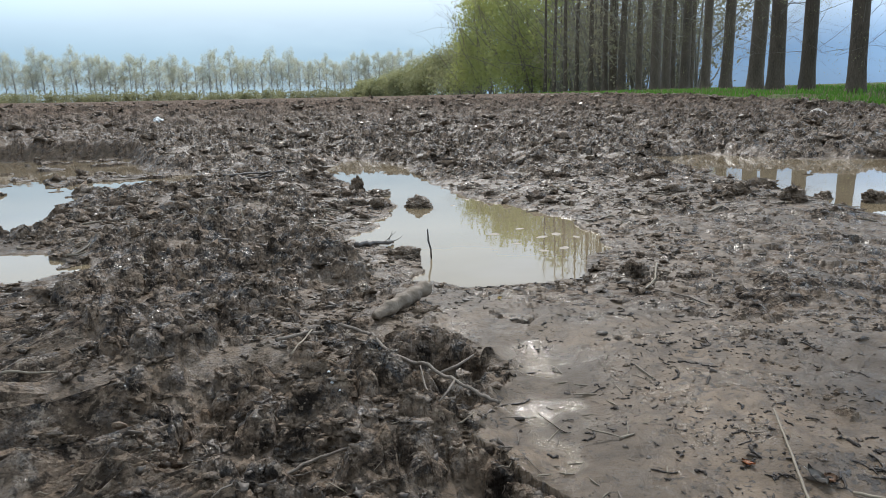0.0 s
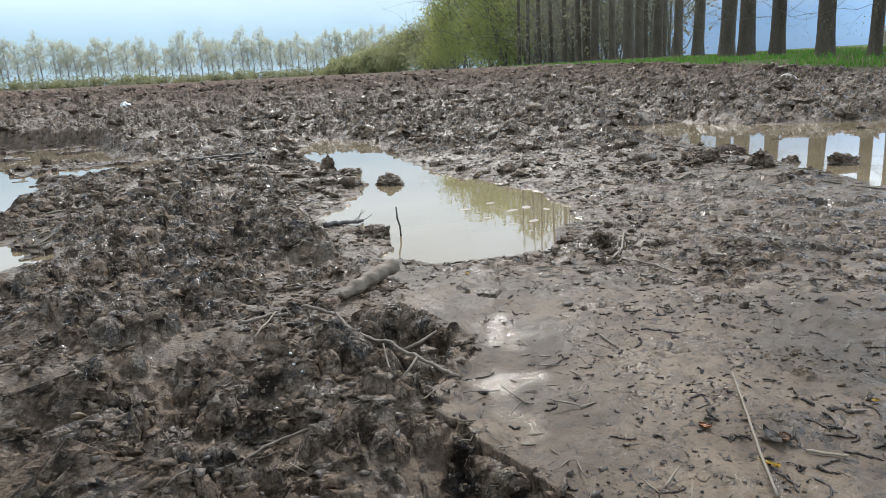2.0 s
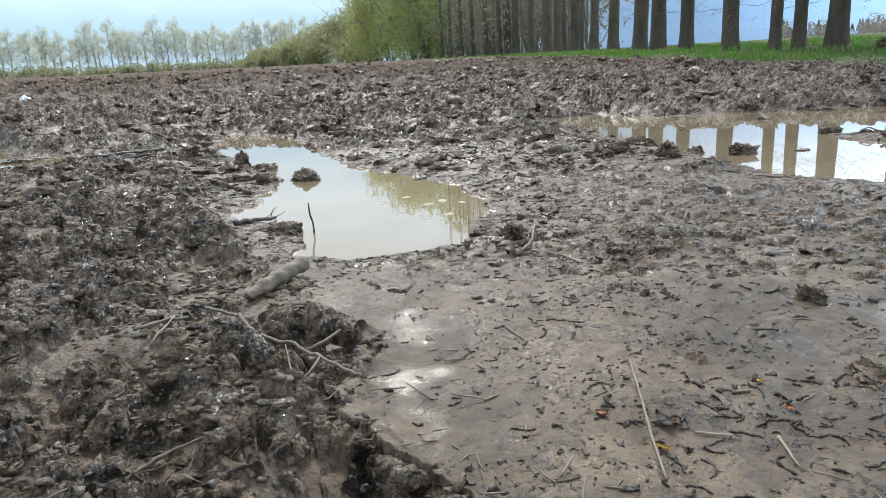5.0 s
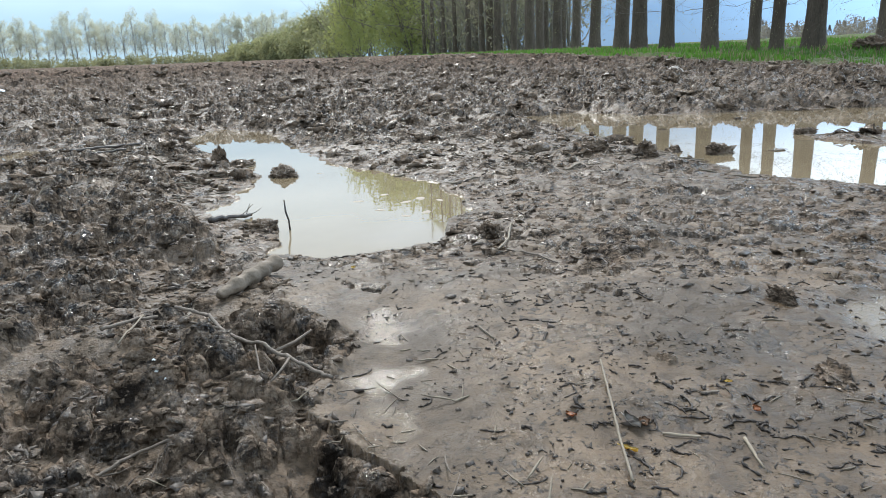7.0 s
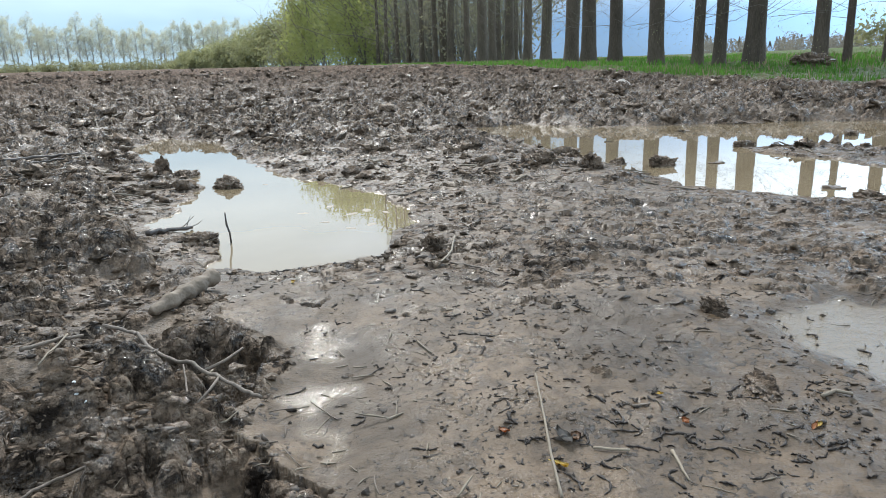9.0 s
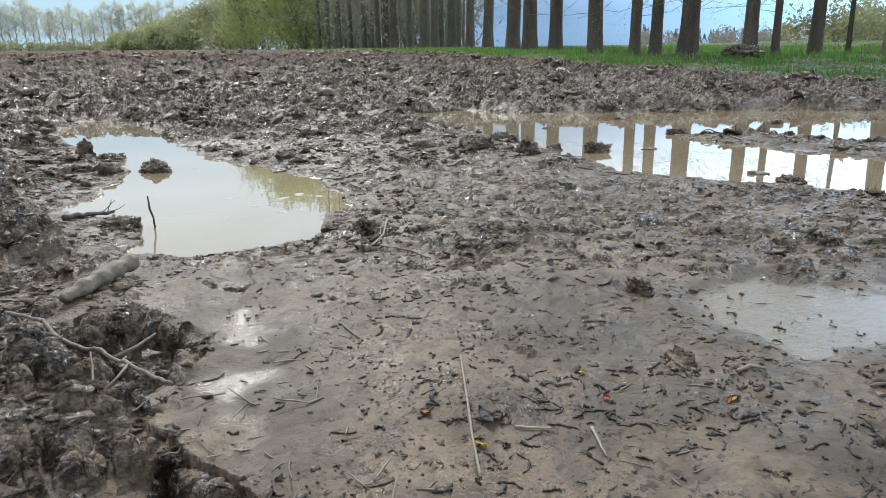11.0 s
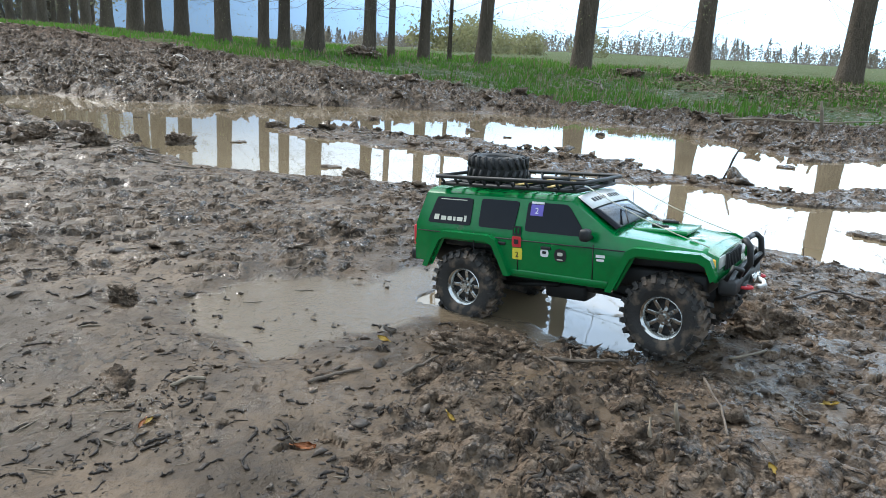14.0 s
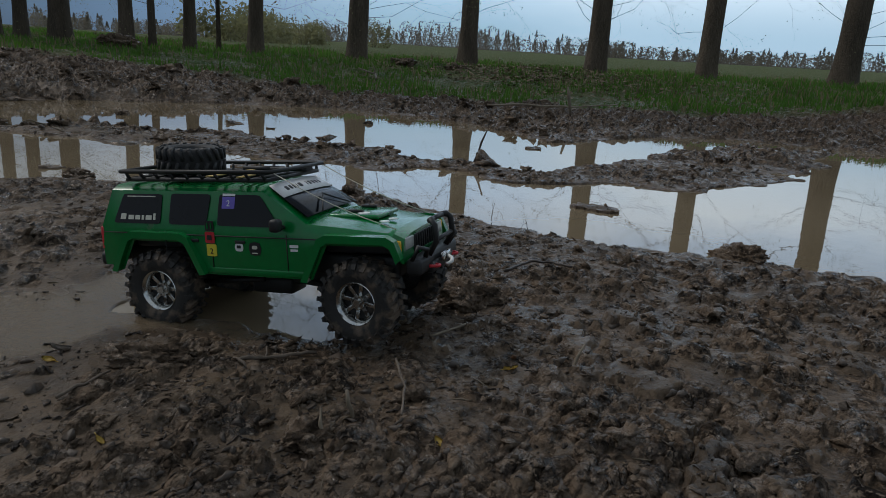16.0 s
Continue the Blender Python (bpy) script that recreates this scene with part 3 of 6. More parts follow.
def build_ground():
    cx, cy = 0.25, -0.05
    az = np.radians(np.concatenate((np.arange(-37, 103, 0.13), np.linspace(103, 323, 56)[:-1])))
    rad = np.concatenate((np.exp(np.arange(math.log(0.26), math.log(13), 0.0055)), np.exp(np.linspace(math.log(13.05), math.log(900), 90))))
    a, r = np.meshgrid(az, rad)
    x, y = cx + r * np.sin(a), cy + r * np.cos(a)
    z, wet, sod, pale = relief(x.ravel(), y.ravel())
    xf, yf = x.ravel(), y.ravel()
    zz = z.reshape(a.shape)
    for _ in range(2):                      # clods bulge over the cracks beside them
        zz = (np.roll(zz, 1, 1) + 2 * zz + np.roll(zz, -1, 1)) / 4
        zz[1:-1] = (zz[:-2] + 2 * zz[1:-1] + zz[2:]) / 4
    gr, ga = np.gradient(zz, axis=0) / np.gradient(r, axis=0), (np.roll(zz, -1, 1) - np.roll(zz, 1, 1)) / (r * 2 * math.radians(0.13))
    gx, gy = gr * np.sin(a) + ga * np.cos(a), gr * np.cos(a) - ga * np.sin(a)
    slope = 1 + np.hypot(gx, gy)
    loose = 0.0065 * step(0.1, 0.8, roughness(xf, yf)) * (1 - sod) * np.clip(np.hypot(xf - cx, yf - cy), 0.5, 2.5) * (np.abs(xf - cx) < 30)
    loose = loose * (z > LEVEL + 0.002) * ((a.ravel() < math.radians(102)) & (a.ravel() > math.radians(-36)))
    xf, yf = xf - loose * (gx / slope).ravel(), yf - loose * (gy / slope).ravel()
    co = np.column_stack((xf, yf, z))
    co = np.vstack((co, [[cx, cy, 0.0]]))
    n, m = len(az), len(rad)
    i, j = np.meshgrid(np.arange(n), np.arange(m - 1))
    i, j = i.ravel(), j.ravel()
    i2 = (i + 1) % n
    quads = np.column_stack((j * n + i, j * n + i2, (j + 1) * n + i2, (j + 1) * n + i)).ravel()
    k = np.arange(n)
    tris = np.column_stack((np.full(n, n * m), (k + 1) % n, k)).ravel()
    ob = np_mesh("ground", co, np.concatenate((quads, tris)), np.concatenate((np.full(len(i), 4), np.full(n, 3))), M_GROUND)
    crisp = np.append(wet, 1.0)
    corner = np.column_stack((j * n + i, (j + 1) * n + i2))
    ob.data.polygons.foreach_set("use_smooth", np.concatenate((crisp[corner].min(axis=1) > 0.45, np.ones(n, bool))))
    layer = ob.data.color_attributes.new("soil", "FLOAT_COLOR", "POINT")
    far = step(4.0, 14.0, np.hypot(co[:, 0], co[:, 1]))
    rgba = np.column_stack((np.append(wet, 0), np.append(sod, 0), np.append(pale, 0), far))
    layer.data.foreach_set("color", rgba.astype(np.float32).ravel())
    return tagged(ob, "wet ploughed brown mud with clods and slick patches", "ground", kind="structure")


ground = build_ground()
for k, (pname, poly, deep) in enumerate(PUDDLES):
    x0, x1 = min(p[0] for p in poly) - 0.12, max(p[0] for p in poly) + 0.12
    y0, y1 = min(p[1] for p in poly) - 0.12, max(p[1] for p in poly) + 0.12
    bm = bmesh.new()
    bm.faces.new([bm.verts.new(p) for p in ((x0, y0, LEVEL - k * 0.0003), (x1, y0, LEVEL - k * 0.0003), (x1, y1, LEVEL - k * 0.0003), (x0, y1, LEVEL - k * 0.0003))])
    ob = link_bm("water_" + pname[7:], bm, M_WATER, smooth=False)
    tagged(ob, "still clay-brown puddle water mirroring the sky", "water", kind="structure")


# ---- trees ----
def leaf_cloud(rng, centres, radii, count, size, flat=0.5):
    """Many small leaves scattered through lobes, as one bunch of bent quads."""
    k = rng.randint(0, len(centres), count)
    d = rng.normal(size=(count, 3))
    d /= np.linalg.norm(d, axis=1)[:, None]
    p = np.asarray(centres)[k] + d * (rng.rand(count, 1) ** 0.45) * np.asarray(radii)[k][:, None] * np.array((1, 1, 0.9))
    u = rng.normal(size=(count, 3))
    u /= np.linalg.norm(u, axis=1)[:, None]
    v = np.cross(u, rng.normal(size=(count, 3)))
    v /= np.linalg.norm(v, axis=1)[:, None]
    s = size * (0.5 + rng.rand(count, 1))
    quad = np.stack((p - u * s, p - v * s * flat, p + u * s, p + v * s * flat), axis=1).reshape(-1, 3)
    return quad


def quads_object(name, quad, material):
    n = len(quad) // 4
    return np_mesh(name, quad, np.arange(len(quad)), np.full(n, 4), material, smooth=False)


def branch(bm, rng, start, way, length, radius, depth, tips, sides=5):
    """A limb that bends, thins and forks."""
    pts, radii, p, w = [Vector(start)], [radius], Vector(start), Vector(way).normalized()
    steps = 4
    for i in range(steps):
        w = (w + Vector(rng.normal(size=3) * 0.24) + Vector((0, 0, 0.04))).normalized()
        p = p + w * length / steps
        pts.append(p.copy())
        radii.append(max(radius * (1 - 0.8 * (i + 1) / steps), min(0.003, radius * 0.45)))
        if depth and i:
            side = (w + Vector(rng.normal(size=3) * 0.8)).normalized()
            branch(bm, rng, p, side, length * 0.5, radii[-1] * 0.7, depth - 1, tips, max(3, sides - 1))
    tube(bm, pts, radii, sides, cap=False)
    tips.append(p.copy())


def tall_tree(seed, tall=12.0):
    """A tall roadside tree of one metre girth at the root: trunk, bare limbs from three metres up, thin young leaf."""
    rng = np.random.RandomState(seed)
    tree = new("tall_tree")
    bm = bmesh.new()
    rings, sides = [], 16
    for i in range(32):
        t = i / 31
        z = -0.35 + (tall + 0.35) * t ** 1.6
        flare = 1 + 0.3 * math.exp(-max(z, 0) / 0.16)
        taper = max(1 - z / (tall * 1.05), 0.06) ** 0.8
        ox, oy = 0.04 * math.sin(z * 0.8 + seed), 0.04 * math.cos(z * 0.6 + seed * 2)
        ring = []
        for k in range(sides):
            a = 2 * math.pi * k / sides
            ridge = 1 + 0.07 * noise.noise((math.cos(a) * 3, math.sin(a) * 3, z * 0.9 + seed)) + 0.05 * noise.noise((math.cos(a) * 8, math.sin(a) * 8, z * 3 + seed))
            root = 1 + 0.1 * math.exp(-max(z, 0) / 0.2) * math.sin(a * 4 + seed)
            r = 0.5 * taper * flare * ridge * root
            ring.append(bm.verts.new((ox + r * math.cos(a), oy + r * math.sin(a), z)))
        rings.append(ring)
    for a, b in zip(rings, rings[1:]):
        for k in range(sides):
            bm.faces.new((a[k], a[(k + 1) % sides], b[(k + 1) % sides], b[k]))
    bm.faces.new(rings[-1])
    part("trunk", bm, M_BARK, tree)
    return tree


def limbs_for(seed, tall, low, main=11, shoots=26, leaves=3400):
    """Bare limbs, fine shoots and the young leaves on them, in true metres: meshes of the limbs, one of the shoots, one of the leaves."""
    rng = np.random.RandomState(seed + 50)
    limbs, tips = [], []
    for i in range(main):
        bm = bmesh.new()
        z = low + (tall - low) * (i / main) ** 1.6
        a = rng.rand() * 6.28
        way = (math.cos(a), math.sin(a), 0.25 + 0.5 * i / 15)
        branch(bm, rng, (0, 0, z), way, 2.3 * (1 - 0.5 * i / main), 0.011 if i < 5 else 0.04, 2, tips, 5)
        limbs.append(mesh_only("limb", bm, M_TWIGS))
    bm = bmesh.new()
    for i in range(shoots):                # fine low shoots
        a = rng.rand() * 6.28
        branch(bm, rng, (0, 0, 0.55 + 4.6 * rng.rand() ** 1.4), (math.cos(a), math.sin(a), 0.1 + 0.5 * rng.rand()), 1.2 + 0.9 * rng.rand(), 0.0045, 2, tips, 3)
    pts = np.array([tuple(t) for t in tips])
    q = quads_object("crown", leaf_cloud(rng, pts, np.full(len(pts), 0.13), leaves, 0.0095), M_LEAF_PALE)
    crown = q.data
    bpy.data.objects.remove(q)
    return [("limb", m) for m in limbs] + [("spray", mesh_only("spray", bm, M_TWIGS)), ("crown", crown)]


def mesh_only(name, bm, material):
    o = link_bm(name, bm, material)
    me = o.data
    bpy.data.objects.remove(o)
    return me


def plant_tree(proto, growth, x, y, dia, lean, turn):
    """A tree at a place: the trunk scaled to its girth, limbs and leaf at their own size."""
    t = new("roadside_tree")
    t.matrix_basis = pose(x, y, height(x, y), lean * math.cos(turn), lean * math.sin(turn), math.degrees(turn))
    o = new("trunk", proto)
    o.parent, o.scale = t, (dia * .8, dia * .8, 1)
    for nm, src in growth:
        o = new(nm, src)
        o.parent = t
        if nm != "limb":
            o["kind"] = "stuff"
    return tagged(t, "tall bare-limbed tree with ridged grey-brown trunk on the grass bank", "tree", "trees along the bank")


protos, growths = [], []
for s in range(4):
    p = tall_tree(s * 7 + 1)
    trunk = p.children[0]
    protos.append(trunk.data)
    bpy.data.objects.remove(trunk)
    bpy.data.objects.remove(p)
    growths.append(limbs_for(s * 3 + 2, 11.5, 1.35 + 0.35 * s))

TREES = [(6.11, 11.55, .28), (6.33, 13.1, .36), (6.48, 14.25, .39), (6.92, 16.78, .33), (7.18, 18.74, .3), (7.35, 20.72, .36), (7.42, 22.67, .35), (7.55, 24.14, .46),
         (7.72, 26.75, .32), (7.87, 29.94, .41), (8.18, 34.03, .35), (8.31, 37.75, .38), (8.39, 42.0, .35), (8.38, 45.6, .38), (8.26, 49.2, .37), (8.1, 52.0, .35)]
TREES2 = [(6.07, 10.11, .31), (6.33, 9.37, .2), (6.48, 9.07, .22), (6.71, 8.61, .32), (7.13, 7.88, .22), (7.28, 7.58, .12), (7.68, 7.31, .2), (7.84, 6.95, .07),
          (8.12, 6.55, .25), (8.84, 5.36, .35), (9.54, 4.0, .31), (10.38, 2.4, .36), (10.98, .99, .35), (11.43, -.72, .42)]
rt = np.random.RandomState(5)
for i, (x, y, dia) in enumerate(TREES + TREES2):
    k = i % 4
    plant_tree(protos[k], growths[(i * 3 + 1) % 4], x, y, dia, rt.rand() * 1.8, rt.rand() * 6.28)
light_growth = limbs_for(77, 11.5, 1.6, 6, 12, 1300)
for i in range(44):                       # the rows behind, seen between the nearer trunks
    y = 26 + 42 * rt.rand()
    x = 8.9 + rt.rand() * 3.2
    k = i % 4
    plant_tree(protos[k], light_growth, x, y, 0.14 + 0.22 * rt.rand() ** 1.5, rt.rand() * 2.5, rt.rand() * 6.28)


def shrub(name, label, x, y, tall, wide, count, size, material, seed, group):
    """A leafy bush: a few stems from the root and lobes of small leaves with gaps."""
    rng = np.random.RandomState(seed)
    o = new(name)
    o.location = (x, y, float(base(np.array([x], float), np.array([y], float))[0]))
    bm, tips = bmesh.new(), []
    for i in range(6):
        a = i * 1.05 + rng.rand()
        branch(bm, rng, (0.1 * math.cos(a), 0.1 * math.sin(a), -0.2), (0.3 * math.cos(a), 0.3 * math.sin(a), 1), tall * 0.8, 0.018 * tall ** 0.5, 1, tips, 4)
    part("stem", bm, M_TWIGS, o)
    cs, rs = [], []
    for i in range(16):
        a, h = rng.rand() * 6.28, rng.rand()
        w = wide * 0.5 * math.sqrt(max(1 - (h * 0.95) ** 2, 0.05)) * rng.rand() ** 0.5
        cs.append((w * math.cos(a), w * math.sin(a), tall * (0.05 + 0.86 * h)))
        rs.append(0.12 * tall + 0.16 * wide * (0.5 + rng.rand()))
    q = quads_object("crown", leaf_cloud(rng, cs, np.array(rs), count, size), material)
    q.parent = o
    return tagged(o, label, "shrub" if name == "shrub" else "tree", group)


M_SCRUB = leaf_mat("olive_scrub", (0.2, 0.2, 0.12))
rs_ = np.random.RandomState(8)
for i in range(13):                       # bright young green at the far end of the belt
    y = 56 + i * 2.2
    shrub("leafy_tree", "tall leafy young tree in fresh spring green", 8.6 - 0.36 * i + rs_.rand() * 1.6, y, 10.5 + 3 * rs_.rand(), 4.6, 2700, 0.15, M_LEAF, 20 + i, "green trees at the end of the belt")
for i in range(20):                       # undergrowth between the far trunks
    shrub("shrub", "thin budding undergrowth between the tree trunks", 9.3 + 4.5 * rs_.rand(), 30 + 1.6 * i, 6 + 5 * rs_.rand(), 4.2, 1700, 0.085, M_CONIFER, 60 + i, "undergrowth in the belt")
for i in range(16):                       # the slope of bushes running down to the far row
    f = i / 15
    shrub("shrub", "rounded green bush at the edge of the field", 4.6 - 19 * f, 86 + 50 * f + 6 * rs_.rand(), 5.0 * (1 - f) ** 1.6 + 1.9 + rs_.rand(), 6, 2400, 0.18, M_LEAF_PALE, 90 + i, "bushes along the far field edge")
for i in range(26):                       # low scrub at the foot of the far row
    az = radians(-2 - 36 * (i + 0.6 * rs_.rand()) / 26)
    dd = 225 + 30 * rs_.rand()
    shrub("shrub", "low olive-green scrub at the foot of the far trees", dd * math.sin(az), dd * math.cos(az), 1.3 + 1.2 * rs_.rand(), 12, 1300, 0.3, M_SCRUB, 120 + i, "scrub under the far trees")


def far_poplar(seed):
    rng = np.random.RandomState(seed)
    bm, tips = bmesh.new(), []
    tube(bm, [(0, 0, -0.5), (0.2, 0, 5), (-0.1, 0.2, 10), (0.1, 0, 15)], [0.24, 0.18, 0.11, 0.03], 6, cap=False)
    for i in range(22):
        z = 3 + 11 * i / 22
        a = rng.rand() * 6.28
        branch(bm, rng, (0, 0, z), (math.cos(a), math.sin(a), 1.0), 4.6 - 2.6 * i / 22, 0.09, 1, tips, 3)
    pts = np.array([tuple(t) for t in tips])
    return bm, leaf_cloud(rng, pts, np.full(len(pts), 1.15), 2400, 0.17)


far_kinds = []
for s in range(3):
    fb, fq = far_poplar(s + 31)
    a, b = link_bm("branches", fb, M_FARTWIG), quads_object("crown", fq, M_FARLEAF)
    far_kinds.append((a.data, b.data))
    bpy.data.objects.remove(a)
    bpy.data.objects.remove(b)
# the windbreak row; its haze lies in the two materials' colours
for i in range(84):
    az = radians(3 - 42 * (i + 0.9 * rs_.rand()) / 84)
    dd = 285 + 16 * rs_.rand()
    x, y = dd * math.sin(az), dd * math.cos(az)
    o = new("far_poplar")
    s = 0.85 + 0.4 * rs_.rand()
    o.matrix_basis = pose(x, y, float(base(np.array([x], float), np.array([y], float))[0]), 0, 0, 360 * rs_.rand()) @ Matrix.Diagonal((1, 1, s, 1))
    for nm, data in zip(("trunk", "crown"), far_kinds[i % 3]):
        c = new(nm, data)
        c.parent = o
    tagged(o, "slender poplar in the windbreak beyond the field, coloured pale for haze", "tree", "far row of poplars")


def far_woods():
    """The wood beyond the fields behind the bank: spires and round bare crowns."""
    rng = np.random.RandomState(77)
    out = []
    for i in range(620):
        az = radians(34 + 76 * rng.rand())
        dd = 165 + 60 * rng.rand()
        x, y = dd * math.sin(az), dd * math.cos(az)
        z = float(base(np.array([x], float), np.array([y], float))[0])
        tall = (2.4 + 2.2 * rng.rand()) * (1.1 - 0.25 * math.sin(az * 9 + 1))
        spire = rng.rand() < 0.55
        n = 230
        t = rng.rand(n)
        w = (1 - t) * 0.9 if spire else np.sqrt(np.clip(1 - (2 * t - 1) ** 2, 0, 1)) * 1.9
        a = rng.rand(n) * 6.28
        p = np.column_stack((x + w * np.cos(a), y + w * np.sin(a), z - 0.2 + t * tall))
        u = rng.normal(size=(n, 3)) * 0.07
        v = rng.normal(size=(n, 3)) * 0.13
        out.append(np.stack((p - u, p - v, p + u, p + v), axis=1).reshape(-1, 3))
    o = quads_object("far_woods", np.concatenate(out), M_FARWOOD)
    return tagged(o, "grey-brown mixed wood on the horizon", "woods", kind="stuff")


far_woods()
for i, (x, y, tall, wide) in enumerate(((24, 22, 1.3, 4), (28, 24, 1.5, 4), (31, 26.5, 1.2, 4), (35, 26.5, 1.1, 4), (38, 32, 1.6, 5), (42, 37, 1.6, 5), (58, 36, 2.2, 4))):
    shrub("shrub", "budding olive-green bush in the field beyond the bank", x, y, tall, wide, 1700, 0.09, M_SCRUB, 170 + i, "bushes beyond the bank")


# ---- grass of the bank ----
def grass(name, count, material, tall, seed, keep):
    rng = np.random.RandomState(seed)
    y = -5 + 45 * rng.rand(count * 3) ** 1.6
    edge = np.interp(y, [-6, -1, .4, 3, 4.4, 6, 8, 10, 14, 30, 80], [9.2, 8.6, 7.6, 6.4, 5.8, 5.4, 4.8, 4.4, 4.3, 5.2, 5.0])
    x = edge - 0.6 + 6 * rng.rand(count * 3) ** 1.3
    ok = (bank_line(x, y) + 0.35 * gnoise(x * 2, y * 2) > 0.12) & (gnoise(x * 0.7 + 3, y * 0.7) + 0.25 * rng.rand(len(x)) > keep)
    x, y = x[ok][:count], y[ok][:count]
    n = len(x)
    z = relief(x, y)[0] - 0.01
    h = tall * (0.45 + 0.9 * rng.rand(n)) * (0.7 + 0.5 * gnoise(x * 1.3, y * 1.3 + 8))
    a, b = rng.rand(n) * 6.28, rng.rand(n) * 6.28
    w = 0.006 + 0.005 * rng.rand(n)
    bend = 0.5 * h * rng.rand(n)
    c, s = np.cos(a), np.sin(a)
    p0 = np.column_stack((x - c * w, y - s * w, z))
    p1 = np.column_stack((x + c * w, y + s * w, z))
    p2 = np.column_stack((x + c * w * 0.7 + np.cos(b) * bend * 0.4, y + s * w * 0.7 + np.sin(b) * bend * 0.4, z + h * 0.6))
    p3 = np.column_stack((x + np.cos(b) * bend, y + np.sin(b) * bend, z + h))
    quad = np.stack((p0, p1, p2, p3), axis=1).reshape(-1, 3)
    return quads_object(name, quad, material)


tagged(grass("grass", 80000, M_GRASS, 0.095, 3, -0.1), "fresh green grass on the bank under the trees", "grass", kind="stuff")
tagged(grass("dry_grass", 12000, M_DRYGRASS, 0.12, 4, -0.05), "old straw-coloured grass among the green", "grass", kind="stuff")


# ---- clods, crumbs and plant scraps ----
ICO = bmesh.new()
bmesh.ops.create_icosphere(ICO, subdivisions=2, radius=1.0)
ICO_V = np.array([v.co[:] for v in ICO.verts])
ICO_F = np.array([[v.index for v in f.verts] for f in ICO.faces])
ICO.free()
ICO1 = bmesh.new()
bmesh.ops.create_icosphere(ICO1, subdivisions=1, radius=1.0)
ICO1_V = np.array([v.co[:] for v in ICO1.verts])
ICO1_F = np.array([[v.index for v in f.verts] for f in ICO1.faces])
ICO1.free()


def lump_verts(rng, unit, rough=0.32, facets=5):
    """A broken lump of clay: a ball cut by a few planes and roughened."""
    v = unit.copy()
    for _ in range(facets):
        d = rng.normal(size=3)
        d /= np.linalg.norm(d)
        c = 0.45 + 0.4 * rng.rand()
        over = v @ d - c
        v = v - np.where(over > 0, over, 0)[:, None] * d * 0.85
    return v * (1 + rough * (rng.rand(len(v), 1) - 0.5))


def rough_lump(rng, unit, rough):
    """A crumbly lump: cut planes, then relief at three sizes."""
    v = lump_verts(rng, unit, 0.0, 6)
    off = Vector(rng.rand(3) * 50)
    out = []
    for p in v:
        q = Vector(p)
        k = 1 + rough * (0.9 * noise.noise(q * 1.7 + off) + 0.6 * noise.noise(q * 3.9 + off) + 0.35 * noise.noise(q * 8.5 + off))
        out.append(tuple(q * k))
    return np.array(out)


def scatter_clods(name, count, seed, sampler, material, size_lo, size_hi, fine=False, smooth_keep=0.03, stand=0.15):
    rng = np.random.RandomState(seed)
    x, y = sampler(rng, count)
    z, wet, bank, _ = relief(x, y)
    d = np.hypot(x - .25, y)
    ok = (z > LEVEL + 0.004) & (bank < 0.5)
    x, y, z, d = x[ok], y[ok], z[ok], d[ok]
    r = roughness(x, y)
    keep = rng.rand(len(x)) < smooth_keep + (1 - smooth_keep) * r
    x, y, z, d = x[keep], y[keep], z[keep], d[keep]
    unit, tri = (ICO_V, ICO_F) if fine else (ICO1_V, ICO1_F)
    kinds = [rough_lump(rng, unit, 2.1) for _ in range(40)]
    vs, fs = [], []
    nv = len(unit)
    for i in range(len(x)):
        s = (size_lo + (size_hi - size_lo) * rng.rand() ** 4.0) * (1 + 0.3 * min(d[i], 8))
        m = np.array(Euler(rng.rand(3) * 6.28).to_matrix())
        v = kinds[i % 40] @ m.T * s * np.array((1.3, 0.95, 0.65))
        vs.append(v + np.array((x[i], y[i], z[i] + stand * s)))
        fs.append(tri + i * nv)
    co, f = np.concatenate(vs), np.concatenate(fs)
    return np_mesh(name, co, f.ravel(), np.full(len(f), 3), material, smooth=False)


def around(lo, hi, a0, a1):
    def pick(rng, n):
        r = np.exp(math.log(lo) + math.log(hi / lo) * rng.rand(n))
        a = np.radians(a0 + (a1 - a0) * rng.rand(n))
        return 0.25 + r * np.sin(a), -0.05 + r * np.cos(a)
    return pick


def clustered(lo, hi, a0, a1, groups, spread):
    def pick(rng, n):
        gx, gy = around(lo, hi, a0, a1)(rng, groups)
        k = rng.randint(0, groups, n)
        s = spread * (0.5 + np.hypot(gx[k] - .25, gy[k]))
        return gx[k] + rng.normal(size=n) * s, gy[k] + rng.normal(size=n) * s * 0.8
    return pick


tagged(scatter_clods("mud_crumbs", 16000, 21, around(0.36, 4.5, -58, 110), M_CRUMB, 0.001, 0.0055), "small dark crumbs of broken wet clay", "mud", kind="stuff")
tagged(scatter_clods("loose_crumbs", 17000, 25, clustered(0.36, 2.8, -40, 12, 500, 0.035), M_CLOD, 0.001, 0.0065, False, -1.0, 0.1), "loose jagged crumbs of wet clay on the broken ground", "mud", kind="stuff")
tagged(scatter_clods("shore_crumbs", 9000, 26, clustered(0.7, 3.2, 0, 80, 330, 0.03), M_CLOD, 0.0009, 0.0045, False, 0.2, -0.1), "dark crumbs of clay in heaps on the slick mud", "mud", kind="stuff")
tagged(scatter_clods("bank_crumbs", 12000, 27, around(0.5, 3.0, 45, 104), M_CLOD, 0.001, 0.0055, False, -0.3, 0.1), "jagged crumbs of clay on the trampled mud", "mud", kind="stuff")
